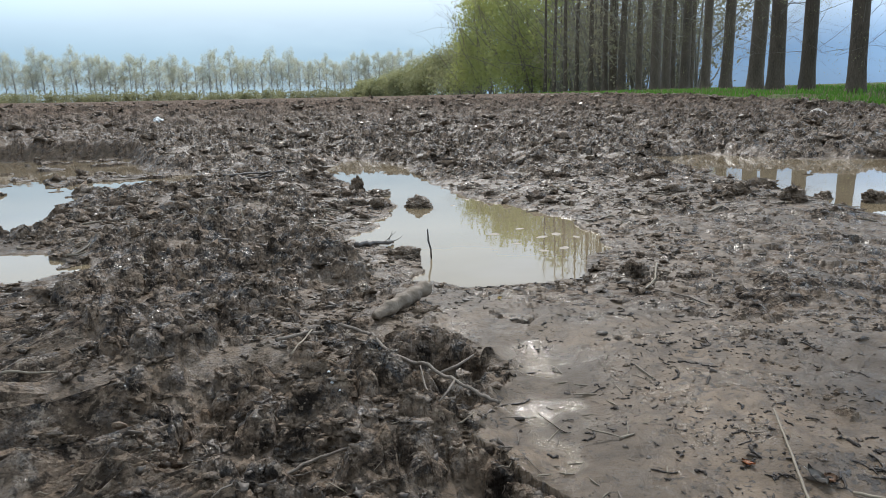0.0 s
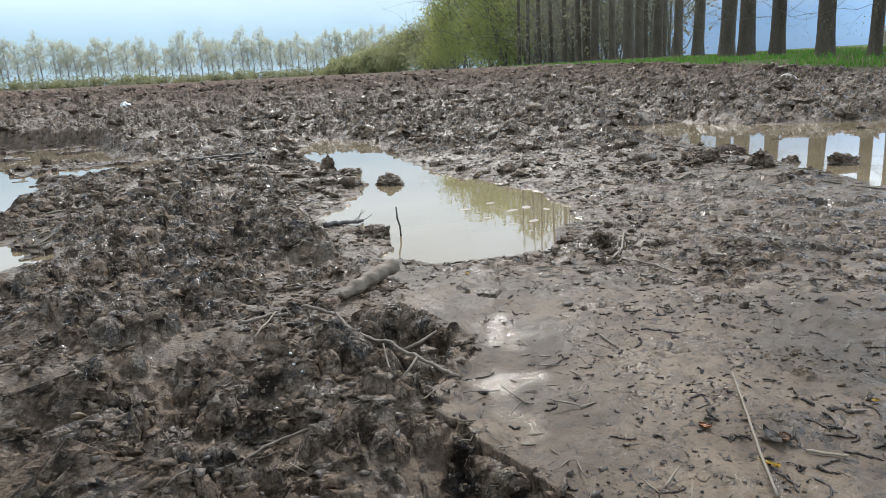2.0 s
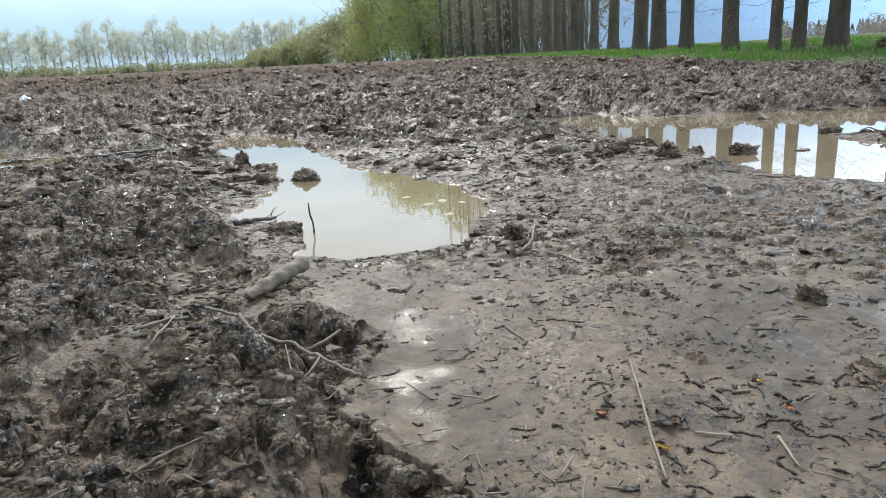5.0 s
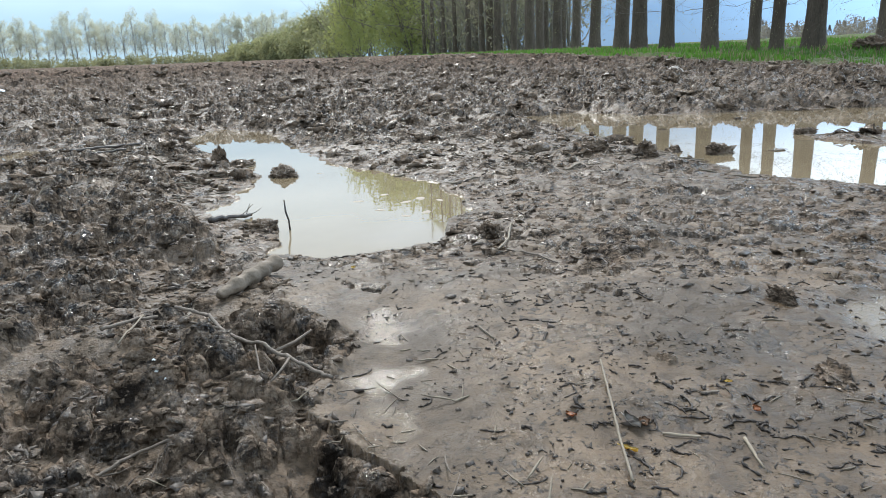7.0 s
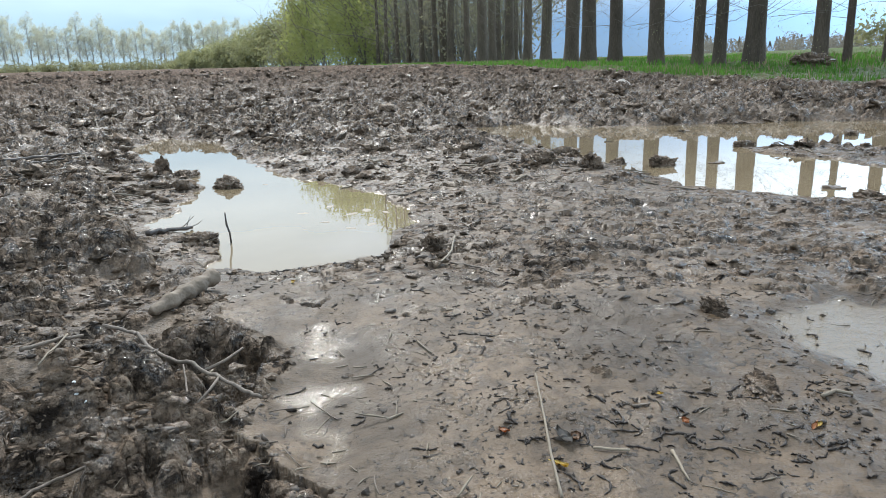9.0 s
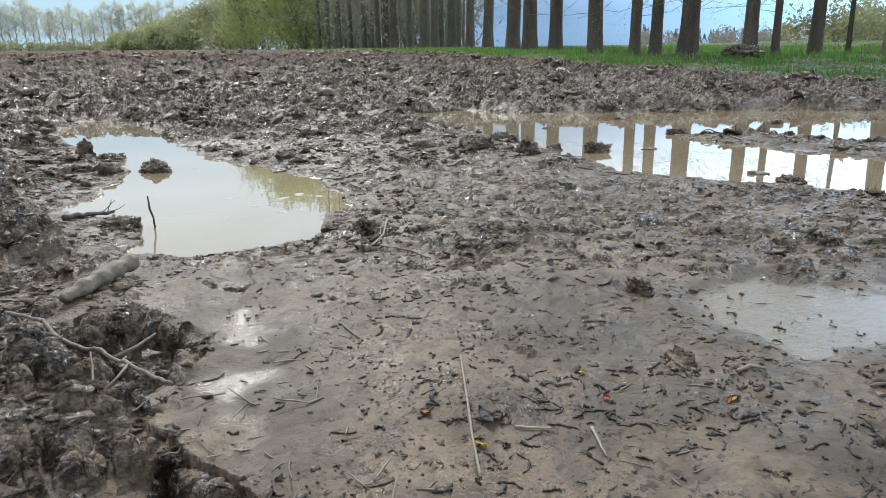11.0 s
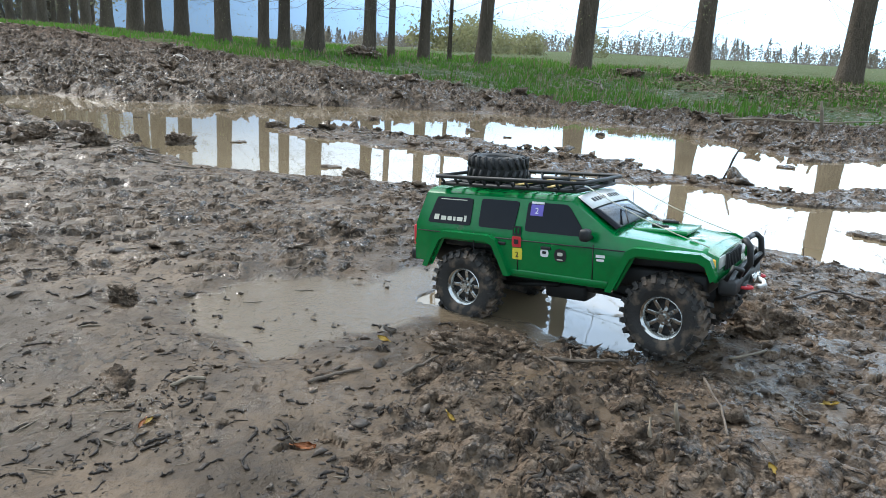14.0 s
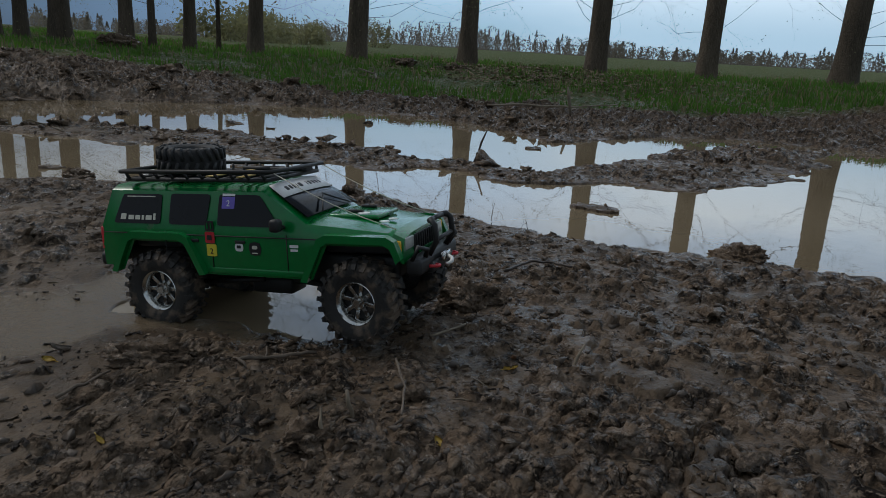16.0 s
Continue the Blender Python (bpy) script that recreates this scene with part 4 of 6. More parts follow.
tagged(scatter_clods("broken_clods", 1500, 23, around(0.36, 3.6, -58, 110), M_CLOD, 0.003, 0.012, True, -0.6), "broken lumps of wet clay turned up by the plough", "mud", kind="stuff")
tagged(scatter_clods("clod_flakes", 3200, 24, around(0.36, 3.4, -58, 12), M_CLOD, 0.002, 0.007, True, -0.6, 0.3), "jagged flakes of wet clay on the broken ground", "mud", kind="stuff")
tagged(scatter_clods("field_clods", 4000, 22, around(2.4, 16, -40, 75), M_CLOD, 0.005, 0.02, True, -0.2), "clods of ploughed clay across the field", "mud", kind="stuff")


def scraps(name, count, seed, pick, material, lo, hi, thick, curl, lift, ragged=0.0):
    """Bits of stalk and root: short bent round bars lying on the mud."""
    rng = np.random.RandomState(seed)
    x, y = pick(rng, count)
    z, _, bank, _ = relief(x, y)
    ok = (z > LEVEL + 0.001) & (bank < 0.3)
    x, y = x[ok], y[ok]
    n, segs, sides = len(x), 5, 4
    a = rng.rand(n) * 6.28
    length = lo + (hi - lo) * rng.rand(n) ** 2
    turn = rng.normal(size=n) * curl
    px, py, ang = x.copy(), y.copy(), a.copy()
    line = []
    for s in range(segs):
        line.append((px.copy(), py.copy(), ang.copy()))
        px, py = px + np.cos(ang) * length / (segs - 1), py + np.sin(ang) * length / (segs - 1)
        ang = ang + turn + rng.normal(size=n) * curl * 0.8
    rad = thick * (0.6 + 0.8 * rng.rand(n))
    tilt = lift * rng.rand(n) * rng.rand(n)
    co = np.zeros((n, segs, sides, 3))
    for s, (lx, ly, la) in enumerate(line):
        lz = np.maximum(relief(lx, ly)[0], LEVEL) + rad * 0.6 + tilt * length * s / segs
        taper = (1 - 0.55 * abs(s - (segs - 1) / 2) / ((segs - 1) / 2)) * (1 + ragged * (rng.rand(n) * 1.5 - 0.6))
        for k in range(sides):
            t = 2 * math.pi * k / sides + 0.7
            co[:, s, k, 0] = lx - np.sin(la) * rad * taper * math.cos(t)
            co[:, s, k, 1] = ly + np.cos(la) * rad * taper * math.cos(t)
            co[:, s, k, 2] = lz + rad * taper * math.sin(t) * (1 - 0.45 * ragged) + ragged * rad * (rng.rand(n) - 0.5)
    faces = []
    for s in range(segs - 1):
        for k in range(sides):
            faces.append((s * sides + k, s * sides + (k + 1) % sides, (s + 1) * sides + (k + 1) % sides, (s + 1) * sides + k))
    faces.append((3, 2, 1, 0))
    faces.append(tuple((segs - 1) * sides + k for k in range(4)))
    f = (np.array(faces)[None] + (np.arange(n) * segs * sides)[:, None, None]).reshape(-1, 4)
    return np_mesh(name, co.reshape(-1, 3), f.ravel(), np.full(len(f), 4), material)


tagged(scraps("dark_root_scraps", 3600, 31, clustered(0.4, 3.4, -38, 100, 260, 0.02), M_CATKIN, 0.002, 0.014, 0.0011, 0.6, 0.3, 1.0), "dark rotten bits of root and stalk on the mud", "plant debris", kind="stuff")
tagged(scraps("straw_scraps", 300, 32, around(0.4, 3.0, -38, 100), M_STRAW, 0.006, 0.03, 0.0008, 0.1, 0.35), "pale broken bits of straw on the mud", "plant debris", kind="stuff")
tagged(scraps("stalk_scraps", 300, 37, around(0.4, 2.6, -52, 0), M_STRAW, 0.012, 0.05, 0.0011, 0.06, 0.5), "pale broken stalks among the dark clods", "plant debris", kind="stuff")
tagged(scraps("root_threads", 70, 33, around(0.42, 2.2, -38, -6), M_STICK, 0.015, 0.06, 0.0009, 0.1, 0.6), "thin brown roots sticking out of the broken clods", "plant debris", kind="stuff")
tagged(scraps("field_stubble", 800, 34, around(2.2, 9, -38, 60), M_STRAW, 0.03, 0.12, 0.0035, 0.15, 0.3), "old stalks scattered over the ploughed field", "plant debris", kind="stuff")


def catkins(count, seed, pick, apart):
    """Fallen rotten catkins: ragged little tails that curl over the mud. The nearest are things of their own, the rest lie in one mesh."""
    rng = np.random.RandomState(seed)
    x, y = pick(rng, count)
    z, wet, bank, film = relief(x, y)
    ok = (z > LEVEL + 0.003) & (bank < 0.2)
    x, y = x[ok], y[ok]
    order = np.argsort(np.hypot(x - 0.45, y - 0.1))
    x, y = x[order], y[order]
    n, segs, sides = len(x), 13, 5
    length = 0.008 + 0.034 * rng.rand(n) ** 2
    ang = np.where(rng.rand(n) < 0.6, 0.5 * rng.normal(size=n), 6.28 * rng.rand(n))
    turn = rng.normal(size=n) * 0.16
    rad = 0.0006 + 0.0006 * rng.rand(n)
    co = np.zeros((n, segs, sides, 3))
    px, py = x.copy(), y.copy()
    for s in range(segs):
        lz = np.maximum(relief(px, py)[0], LEVEL)
        fat = rad * (0.55 + 1.0 * rng.rand(n)) * (0.45 if s in (0, segs - 1) else 1.0)
        for k in range(sides):
            t = 2 * math.pi * k / sides + s * 0.6
            spur = fat * (0.6 + 2.4 * rng.rand(n) ** 3)
            co[:, s, k, 0] = px - np.sin(ang) * spur * math.cos(t)
            co[:, s, k, 1] = py + np.cos(ang) * spur * math.cos(t)
            co[:, s, k, 2] = lz + rad * 0.9 + spur * math.sin(t)
        px, py = px + np.cos(ang) * length / segs, py + np.sin(ang) * length / segs
        ang = ang + turn + rng.normal(size=n) * 0.22
    quad = []
    for s in range(segs - 1):
        for k in range(sides):
            quad.append((s * sides + k, s * sides + (k + 1) % sides, (s + 1) * sides + (k + 1) % sides, (s + 1) * sides + k))
    quad = np.array(quad)
    for i in range(min(apart, n)):
        o = np_mesh("fallen_catkin", co[i].reshape(-1, 3), quad.ravel(), np.full(len(quad), 4), M_CATKIN, smooth=False)
        tagged(o, "dark rotten ragged catkin lying on the wet mud", "catkin", "fallen catkins on the mud")
    rest = co[apart:]
    f = (quad[None] + (np.arange(len(rest)) * segs * sides)[:, None, None]).reshape(-1, 4)
    o = np_mesh("catkin_litter", rest.reshape(-1, 3), f.ravel(), np.full(len(f), 4), M_CATKIN, smooth=False)
    return tagged(o, "dark fallen catkins strewn over the mud", "plant debris", kind="stuff")


catkins(800, 36, clustered(0.45, 3.6, -20, 92, 110, 0.05), 240)


def clod(x, y, sx, sy, sz, seed, label, material=None, rough=0.27, sink=0.36):
    """One large clod standing proud of the mud."""
    rng = np.random.RandomState(seed)
    bm = bmesh.new()
    bmesh.ops.create_icosphere(bm, subdivisions=5, radius=1.0)
    planes = []
    for _ in range(7):
        d = Vector(rng.normal(size=3)).normalized()
        planes.append((d, 0.55 + 0.3 * rng.rand()))
    for v in bm.verts:
        for d, c in planes:
            over = v.co.dot(d) - c
            if over > 0:
                v.co -= d * over * 0.8
        p = v.co * 2.2 + Vector((seed, 0, 0))
        v.co *= 1 + rough * 1.6 * noise.noise(p) + rough * noise.noise(p * 3.1) + rough * 0.6 * noise.noise(p * 7.3) + rough * 0.3 * noise.noise(p * 17)
        v.co = Vector((v.co.x * sx, v.co.y * sy, v.co.z * sz))
    o = link_bm("mud_clod", bm, material or M_CLOD)
    o.location = (x, y, max(height(x, y), LEVEL) + sz * (1 - 2 * sink) * 0.5)
    o.rotation_euler.z = seed * 1.3
    return tagged(o, label, "clod", "large clods by the puddles")


DARK = "dark cracked clod of clay on the slick mud"
SHORE = "rounded wet clod at the water's edge"
for c in ((.425, 1.43, .035, .03, .03, 1, SHORE), (1.17, 2.62, .05, .04, .035, 2, DARK), (1.29, 2.46, .055, .05, .045, 3, DARK), (1.47, 2.57, .035, .03, .022, 4, SHORE),
          (1.6, 2.45, .055, .04, .035, 5, SHORE), (.75, .89, .03, .018, .016, 6, DARK), (-.36, 3.08, .035, .03, .06, 7, "upright dark stub of clay at the water's edge"),
          (-.27, 2.98, .07, .05, .022, 8, SHORE), (-.07, 2.61, .06, .04, .032, 9, "small clay island standing in the brown water"), (1.98, .85, .05, .035, .03, 10, DARK),
          (1.42, .25, .055, .04, .03, 11, DARK), (.95, .21, .035, .025, .014, 12, DARK), (.64, .63, .04, .02, .012, 13, DARK), (-.08, 1.68, .045, .04, .02, 14, SHORE),
          (2.05, -.1, .07, .05, .03, 15, DARK), (1.0, .47, .05, .03, .018, 16, DARK), (2.3, 2.9, .06, .04, .025, 17, SHORE), (1.75, 1.6, .05, .035, .02, 18, SHORE)):
    clod(*c)
for x, y, s, k in ((3.74, 6.78, .10, 1), (2.9, 6.6, .055, 2), (3.3, 5.9, .05, 3)):
    o = clod(x, y, s, s * .8, s * .6, 40 + k, "pale rounded stone lying on the ploughed field", M_STONE, 0.05)
    o.name = "stone"
    o["category"] = "stone"
    o["group"] = "stones on the field"


# ---- sticks, log, leaves ----
def stick(name, label, pts, r0, r1, material=None, lift=0.004, knots=0.25, forks=(), category="stick", sides=8, sink=0.0):
    """A twig along points of the plan that lies on the mud, a little crooked, with forks."""
    rng = np.random.RandomState(int(abs(pts[0][0]) * 1000 + abs(pts[0][1]) * 77) % 9999)
    fine, rad = [], []
    for (ax, ay), (bx, by) in zip(pts, pts[1:]):
        for k in range(6):
            t = k / 6
            fine.append((ax + (bx - ax) * t, ay + (by - ay) * t))
    fine.append(pts[-1])
    fx, fy = np.array([p[0] for p in fine]), np.array([p[1] for p in fine])
    bed = np.maximum(relief(fx, fy)[0], LEVEL)
    tt = np.linspace(0, 1, len(fine))
    rest = np.polyval(np.polyfit(tt, bed, 1), tt)
    rest = 0.8 * rest + 0.2 * bed + np.percentile(bed - rest, 100 if lift >= 0.02 else 90) + lift * 0.5
    way = []
    for i, (x, y) in enumerate(fine):
        way.append(Vector((x, y, float(rest[i]))) + Vector(rng.normal(size=3)) * r0 * (0.08 if material is M_STRAW else 0.14))
        rad.append(float((r0 + (r1 - r0) * tt[i]) * 0.7 * (1 + knots * (rng.rand() - 0.4))))
    bm = bmesh.new()
    tube(bm, way, rad, sides)
    for at, dx, dy, dz, r in forks:
        p = way[int(at * (len(way) - 1))]
        q = p + Vector((dx, dy, dz))
        mid = (p + q) / 2 + Vector(rng.normal(size=3)) * r
        tube(bm, [p, mid, q], [r, r * 0.85, r * 0.6], 6)
    return tagged(link_bm(name, bm, material or M_STICK), label, category, "sticks in the mud" if category == "stick" else "")


stick("forked_stick", "long crooked brown twig lying across the clods", [(-.155, 1.017), (-.107, .974), (-.076, .906), (-.027, .834), (.016, .783), (.045, .737), (.068, .709)], .0036, .003, lift=.022,
      forks=((.62, .045, .03, .012, .0022), (.7, -.02, -.05, -.005, .002), (.8, .03, -.035, -.004, .002), (.35, -.05, .02, .01, .002)))
stick("twig", "short pale twig with a peeled end on the clods", [(-.231, .924), (-.206, .961), (-.176, .995)], .0042, .003, lift=.016)
stick("twig", "thin pale stalk on the clods", [(-.207, .904), (-.189, .973)], .002, .0016, M_STRAW, lift=.012)
stick("twig", "thin pale stalk on the clods", [(-.023, .846), (-.001, .909)], .002, .0015, M_STRAW, lift=.012)
stick("twig", "thin brown stalk on the clods", [(-.011, .742), (-.023, .817)], .002, .0015, lift=.01)
stick("twig", "bent pale stalk on the dark clods", [(-.165, .628), (-.133, .658), (-.095, .674)], .0027, .0022, lift=.01)
stick("twig", "thin pale stalk half sunk in the clods", [(-.596, .87), (-.517, .872)], .003, .002, M_STRAW, lift=.008)
stick("twig", "short stalk standing out of the clods", [(-.367, .96), (-.375, 1.041)], .003, .002, lift=.02)
stick("branch", "dark bare branch lying on the ploughed field", [(-1.088, 3.489), (-.958, 3.55), (-.799, 3.617)], .012, .008, M_DARKSTICK, lift=.03)
stick("branch", "dark bare branch lying on the ploughed field", [(-1.15, 3.30), (-.947, 3.428), (-.834, 3.482)], .009, .006, M_DARKSTICK, lift=.02)
stick("rotten_branch", "short rotten branch with twigs at the water's edge", [(-.215, 1.76), (-.17, 1.83), (-.125, 1.89)], .011, .006, M_DARKSTICK, lift=.012,
      forks=((.9, .012, .02, .03, .0012), (.8, .035, .0, .03, .0011), (.95, .03, .02, .012, .0011)))
stick("straw_stem", "long pale straw stem lying on the slick mud", [(.392, .735), (.365, .64), (.345, .57), (.33, .51)], .0018, .0022, M_STRAW, lift=.003, knots=.1)
stick("twig", "curved pale twig on the mud by the shore", [(.479, 1.447), (.462, 1.4), (.445, 1.346), (.399, 1.27)], .0032, .0025, M_STRAW, lift=.008)
stick("twig", "thin brown twig on the mud by the shore", [(.424, 1.28), (.467, 1.228), (.488, 1.16)], .0028, .002, lift=.004)
stick("twig", "thin brown twig pressed into the mud", [(.279, .904), (.289, .858)], .002, .0016, M_STRAW)
stick("twig", "crooked peeled twig with a forked root end", [(1.046, .383), (1.076, .361), (1.126, .324)], .0035, .0028, forks=((.1, -.01, -.02, -.002, .002), (.5, .02, .015, .004, .0018)))
stick("twig", "bent brown stem arching over the mud", [(1.143, .222), (1.09, .18), (1.03, .15)], .0022, .0018, lift=.012)
stick("twig", "brown twig lying in the mud", [(.877, .451), (.949, .467)], .0028, .002)
stick("twig", "pale crooked twig lying in the mud", [(.673, .585), (.695, .589), (.708, .578)], .003, .0026, M_STRAW)
stick("twig", "pale crooked twig lying in the mud", [(.795, .515), (.83, .512), (.862, .503)], .003, .0024)
stick("twig", "curved dark twig over a wet hollow", [(1.572, .254), (1.65, .235), (1.66, .2), (1.649, .156)], .0035, .0028, M_DARKSTICK, lift=.012)
stick("twig", "pale twig beside a dark clod", [(1.252, .233), (1.315, .21)], .0028, .0022, M_STRAW, lift=.004)
stick("twig", "short pale twig on the slick mud", [(.395, .581), (.427, .564)], .0022, .0018, M_STRAW)
stick("twig", "short split stalk on the slick mud", [(.462, .544), (.448, .493)], .0026, .0012, M_STRAW)
stick("twig", "short peeled twig on the slick mud", [(.472, .641), (.494, .641)], .0022, .0018)


def upright(x, y, dx, dy, tall, r, material, label):
    bm = bmesh.new()
    z = max(height(x, y), LEVEL) - 0.01
    tube(bm, [(x, y, z), (x + dx * .4 + .002, y + dy * .4, z + tall * .4), (x + dx * .6 - .002, y + dy * .6, z + tall * .65), (x + dx, y + dy, z + tall)], [r, r * .95, r * 1.1, r * .7], 7)
    return tagged(link_bm("standing_stalk", bm, material), label, "stalk", "stalks standing in the mud")


upright(-.016, 1.69, -.008, .004, .085, .0023, M_DARKSTICK, "dark knotty stick standing in the brown water")
upright(.998, .185, -.004, .006, .04, .0022, M_STRAW, "pale stalk standing out of a muddy hollow")
upright(.959, .194, .012, .01, .035, .002, M_STRAW, "pale stalk standing out of a muddy hollow")
upright(1.256, .045, .03, -.01, .036, .002, M_STRAW, "pale straw standing in the crumbled mud")
upright(3.0, .95, .0, -.05, .14, .004, M_DARKSTICK, "thin curved stem standing in the puddle")
upright(5.9, 1.4, .0, .05, .24, .012, M_STRAW, "pale broken stalk standing by the far puddle")


def log():
    bm = bmesh.new()
    z = sum(height(-.112 + .009 * k, 1.14 + .0135 * k) for k in range(11)) / 11 + .004
    pts, rad = [], []
    for i in range(31):
        t = i / 30
        pts.append((-.112 + .09 * t, 1.14 + .135 * t, z + .004 + .014 * t))
        rad.append(.0145 * (.45 + .55 * min(t * 3.5, 1)) * (1 + .12 * math.sin(i * .95)))
    tube(bm, pts, rad, 20)
    for v in bm.verts:
        v.co += Vector((noise.noise(v.co * 60), noise.noise(v.co * 60 + Vector((5, 0, 0))), noise.noise(v.co * 60 + Vector((0, 7, 0))))) * .0022
        v.co += Vector((noise.noise(v.co * 190), noise.noise(v.co * 190 + Vector((5, 0, 0))), noise.noise(v.co * 190 + Vector((0, 7, 0))))) * .0022
    return tagged(link_bm("log", bm, M_LOG), "short mud-caked piece of log half sunk in clods", "log")


log()


def leaf(x, y, size, material, label, seed, curl=0.5):
    """A curled dead leaf with thickness."""
    rng = np.random.RandomState(seed)
    bm = bmesh.new()
    n = 7
    grid = []
    for i in range(n):
        t = i / (n - 1)
        half = size * 0.42 * math.sin(math.pi * min(max(t * .96 + .02, 0), 1)) ** 0.8
        row = []
        for k in (-1, -.5, 0, .5, 1):
            px, py = (t - .5) * size * 1.6, k * half
            pz = curl * size * (k * k * .35 + (t - .5) ** 2 * .9) + .06 * size * rng.normal()
            row.append(bm.verts.new((px, py, pz)))
        grid.append(row)
    for a, b in zip(grid, grid[1:]):
        for k in range(4):
            bm.faces.new((a[k], b[k], b[k + 1], a[k + 1]))
    bmesh.ops.solidify(bm, geom=bm.faces[:], thickness=0.0006)
    tube(bm, [(-.8 * size, 0, .1 * size), (-1.1 * size, .05 * size, .12 * size)], .0005, 5)
    o = link_bm("fallen_leaf", bm, material)
    o.matrix_basis = pose(x, y, max(height(x, y), LEVEL) + .002, 12 * rng.normal(), 12 * rng.normal(), 360 * rng.rand())
    return tagged(o, label, "leaf", "fallen leaves on the mud")


OL, YL, BL = "curled orange dead leaf on the slick mud", "curled yellow dead leaf on the mud", "crumpled brown dead leaf on the mud"
for i, (x, y, s, m, lb) in enumerate(((.315, .627, .011, M_LEAF_OR, OL), (.349, .56, .011, M_LEAF_YE, YL), (.516, .66, .008, M_LEAF_YE, YL), (.72, .417, .013, M_LEAF_OR, OL), (.63, .54, .008, M_LEAF_YE, YL),
                                     (.512, .597, .009, M_LEAF_OR, OL), (1.21, .102, .012, M_LEAF_YE, YL), (1.016, .1, .009, M_LEAF_YE, YL), (.849, .354, .008, M_LEAF_YE, YL), (.94, .556, .011, M_LEAF_YE, YL),
                                     (.117, 1.235, .011, M_LEAF_YE, YL), (1.24, .11, .010, M_LEAF_BR, BL), (.97, .58, .014, M_LEAF_GR, "pale wet leaf lying in the mud"),
                                     (.372, .603, .017, M_LEAF_GR, "folded grey dead leaf on the slick mud"), (.385, .6, .014, M_LEAF_BR, BL), (.624, .539, .007, M_LEAF_OR, OL))):
    leaf(x, y, s, m, lb, 300 + i, 0.5 if m is not M_LEAF_GR else 0.9)


def litter(x, y, s, seed, label, stand=0.5):
    """A crumpled scrap of white plastic."""
    bm = bmesh.new()
    bmesh.ops.create_icosphere(bm, subdivisions=3, radius=s)
    for v in bm.verts:
        v.co *= 1 + .5 * noise.noise(v.co / s * 1.6 + Vector((seed, 0, 0))) + .15 * noise.noise(v.co / s * 5)
        v.co.z *= .7
    o = link_bm("plastic_scrap", bm, M_LITTER, smooth=False)
    o.location = (x, y, height(x, y) + s * stand)
    return tagged(o, label, "litter", "scraps of white plastic")


litter(-3.2, 8.05, .055, 1, "crumpled white plastic scrap on the field")
for i, (x, y) in enumerate(((-.128, .768), (-.119, .764), (-.135, .79))):
    litter(x, y, .0019, 5 + i, "tiny white plastic scrap among the clods")


def foam(x, y, s, seed):
    bm = bmesh.new()
    ring = [bm.verts.new((s * (1 + .3 * noise.noise((math.cos(a), math.sin(a), seed))) * math.cos(a), s * .6 * (1 + .4 * noise.noise((math.cos(a) * 2, math.sin(a) * 2, seed + 5))) * math.sin(a), 0)) for a in (6.283 * k / 20 for k in range(20))]
    top = [bm.verts.new((v.co.x * .8, v.co.y * .8, .001)) for v in ring]
    bm.faces.new(top)
    for k in range(20):
        bm.faces.new((ring[k], ring[(k + 1) % 20], top[(k + 1) % 20], top[k]))
    o = link_bm("foam_patch", bm, M_FOAM)
    o.location = (x, y, LEVEL)
    o.rotation_euler.z = seed * .1
    return tagged(o, "thin pale raft of foam floating on the brown water", "foam", "foam rafts on the puddle")


for i, (x, y, s) in enumerate(((.17, 2.0, .035), (.255, 2.08, .03), (.303, 1.94, .04), (.338, 1.78, .04), (.35, 1.98, .045), (.4, 1.93, .03), (.06, 2.62, .025), (.28, 1.75, .03), (.22, 1.85, .025))):
    foam(x, y, s * .5, i * 3.7)


# ---- bank litter, soil heaps, weeds ----
for i, (x, y, s) in enumerate(((6.75, 7.6, .3), (8.6, 4.5, .2), (8.8, 3.8, .15))):
    o = clod(x, y, s, s * .6, s * .38, 70 + i, "heap of dark turned soil on the grass bank", M_CLOD, 0.3)
    o.name = "soil_mound"
    o["category"] = "soil heap"
    o["group"] = "soil heaps between the trees"


def leaf_litter():
    """Old brown leaves lying thick on the bank."""
    rng = np.random.RandomState(91)
    n = 4200
    x, y = 9.1 + rng.normal(size=n) * 0.7, 2.7 + rng.normal(size=n) * 0.9
    ok = bank_line(x, y) > -0.3
    x, y = x[ok], y[ok]
    z = relief(x, y)[0] + 0.012 + 0.03 * rng.rand(len(x))
    p = np.column_stack((x, y, z))
    u, v = rng.normal(size=(len(x), 3)) * (0.016, 0.016, 0.006), rng.normal(size=(len(x), 3)) * (0.013, 0.013, 0.005)
    return quads_object("leaf_litter", np.stack((p - u, p - v, p + u, p + v), axis=1).reshape(-1, 3), M_LITTERLEAF)


M_LITTERLEAF = mat("old_leaf_litter", (0.22, 0.165, 0.115), 0.75, vary=0.5, grain=9, big=2, spec=0.2)
tagged(leaf_litter(), "old brown leaves lying on the bank", "leaf litter", kind="stuff")


def weed(x, y, tall, seed):
    """A dead branching weed stem."""
    rng = np.random.RandomState(seed)
    bm, tips = bmesh.new(), []
    z = max(height(x, y), LEVEL) - 0.01
    branch(bm, rng, (x, y, z), (0.1 * rng.normal(), 0.1 * rng.normal(), 1), tall, 0.0011, 2, tips, 4)
    return tagged(link_bm("dead_weed", bm, M_STICK), "thin dead branching weed at the water's edge", "weed", "dead weeds by the puddle")


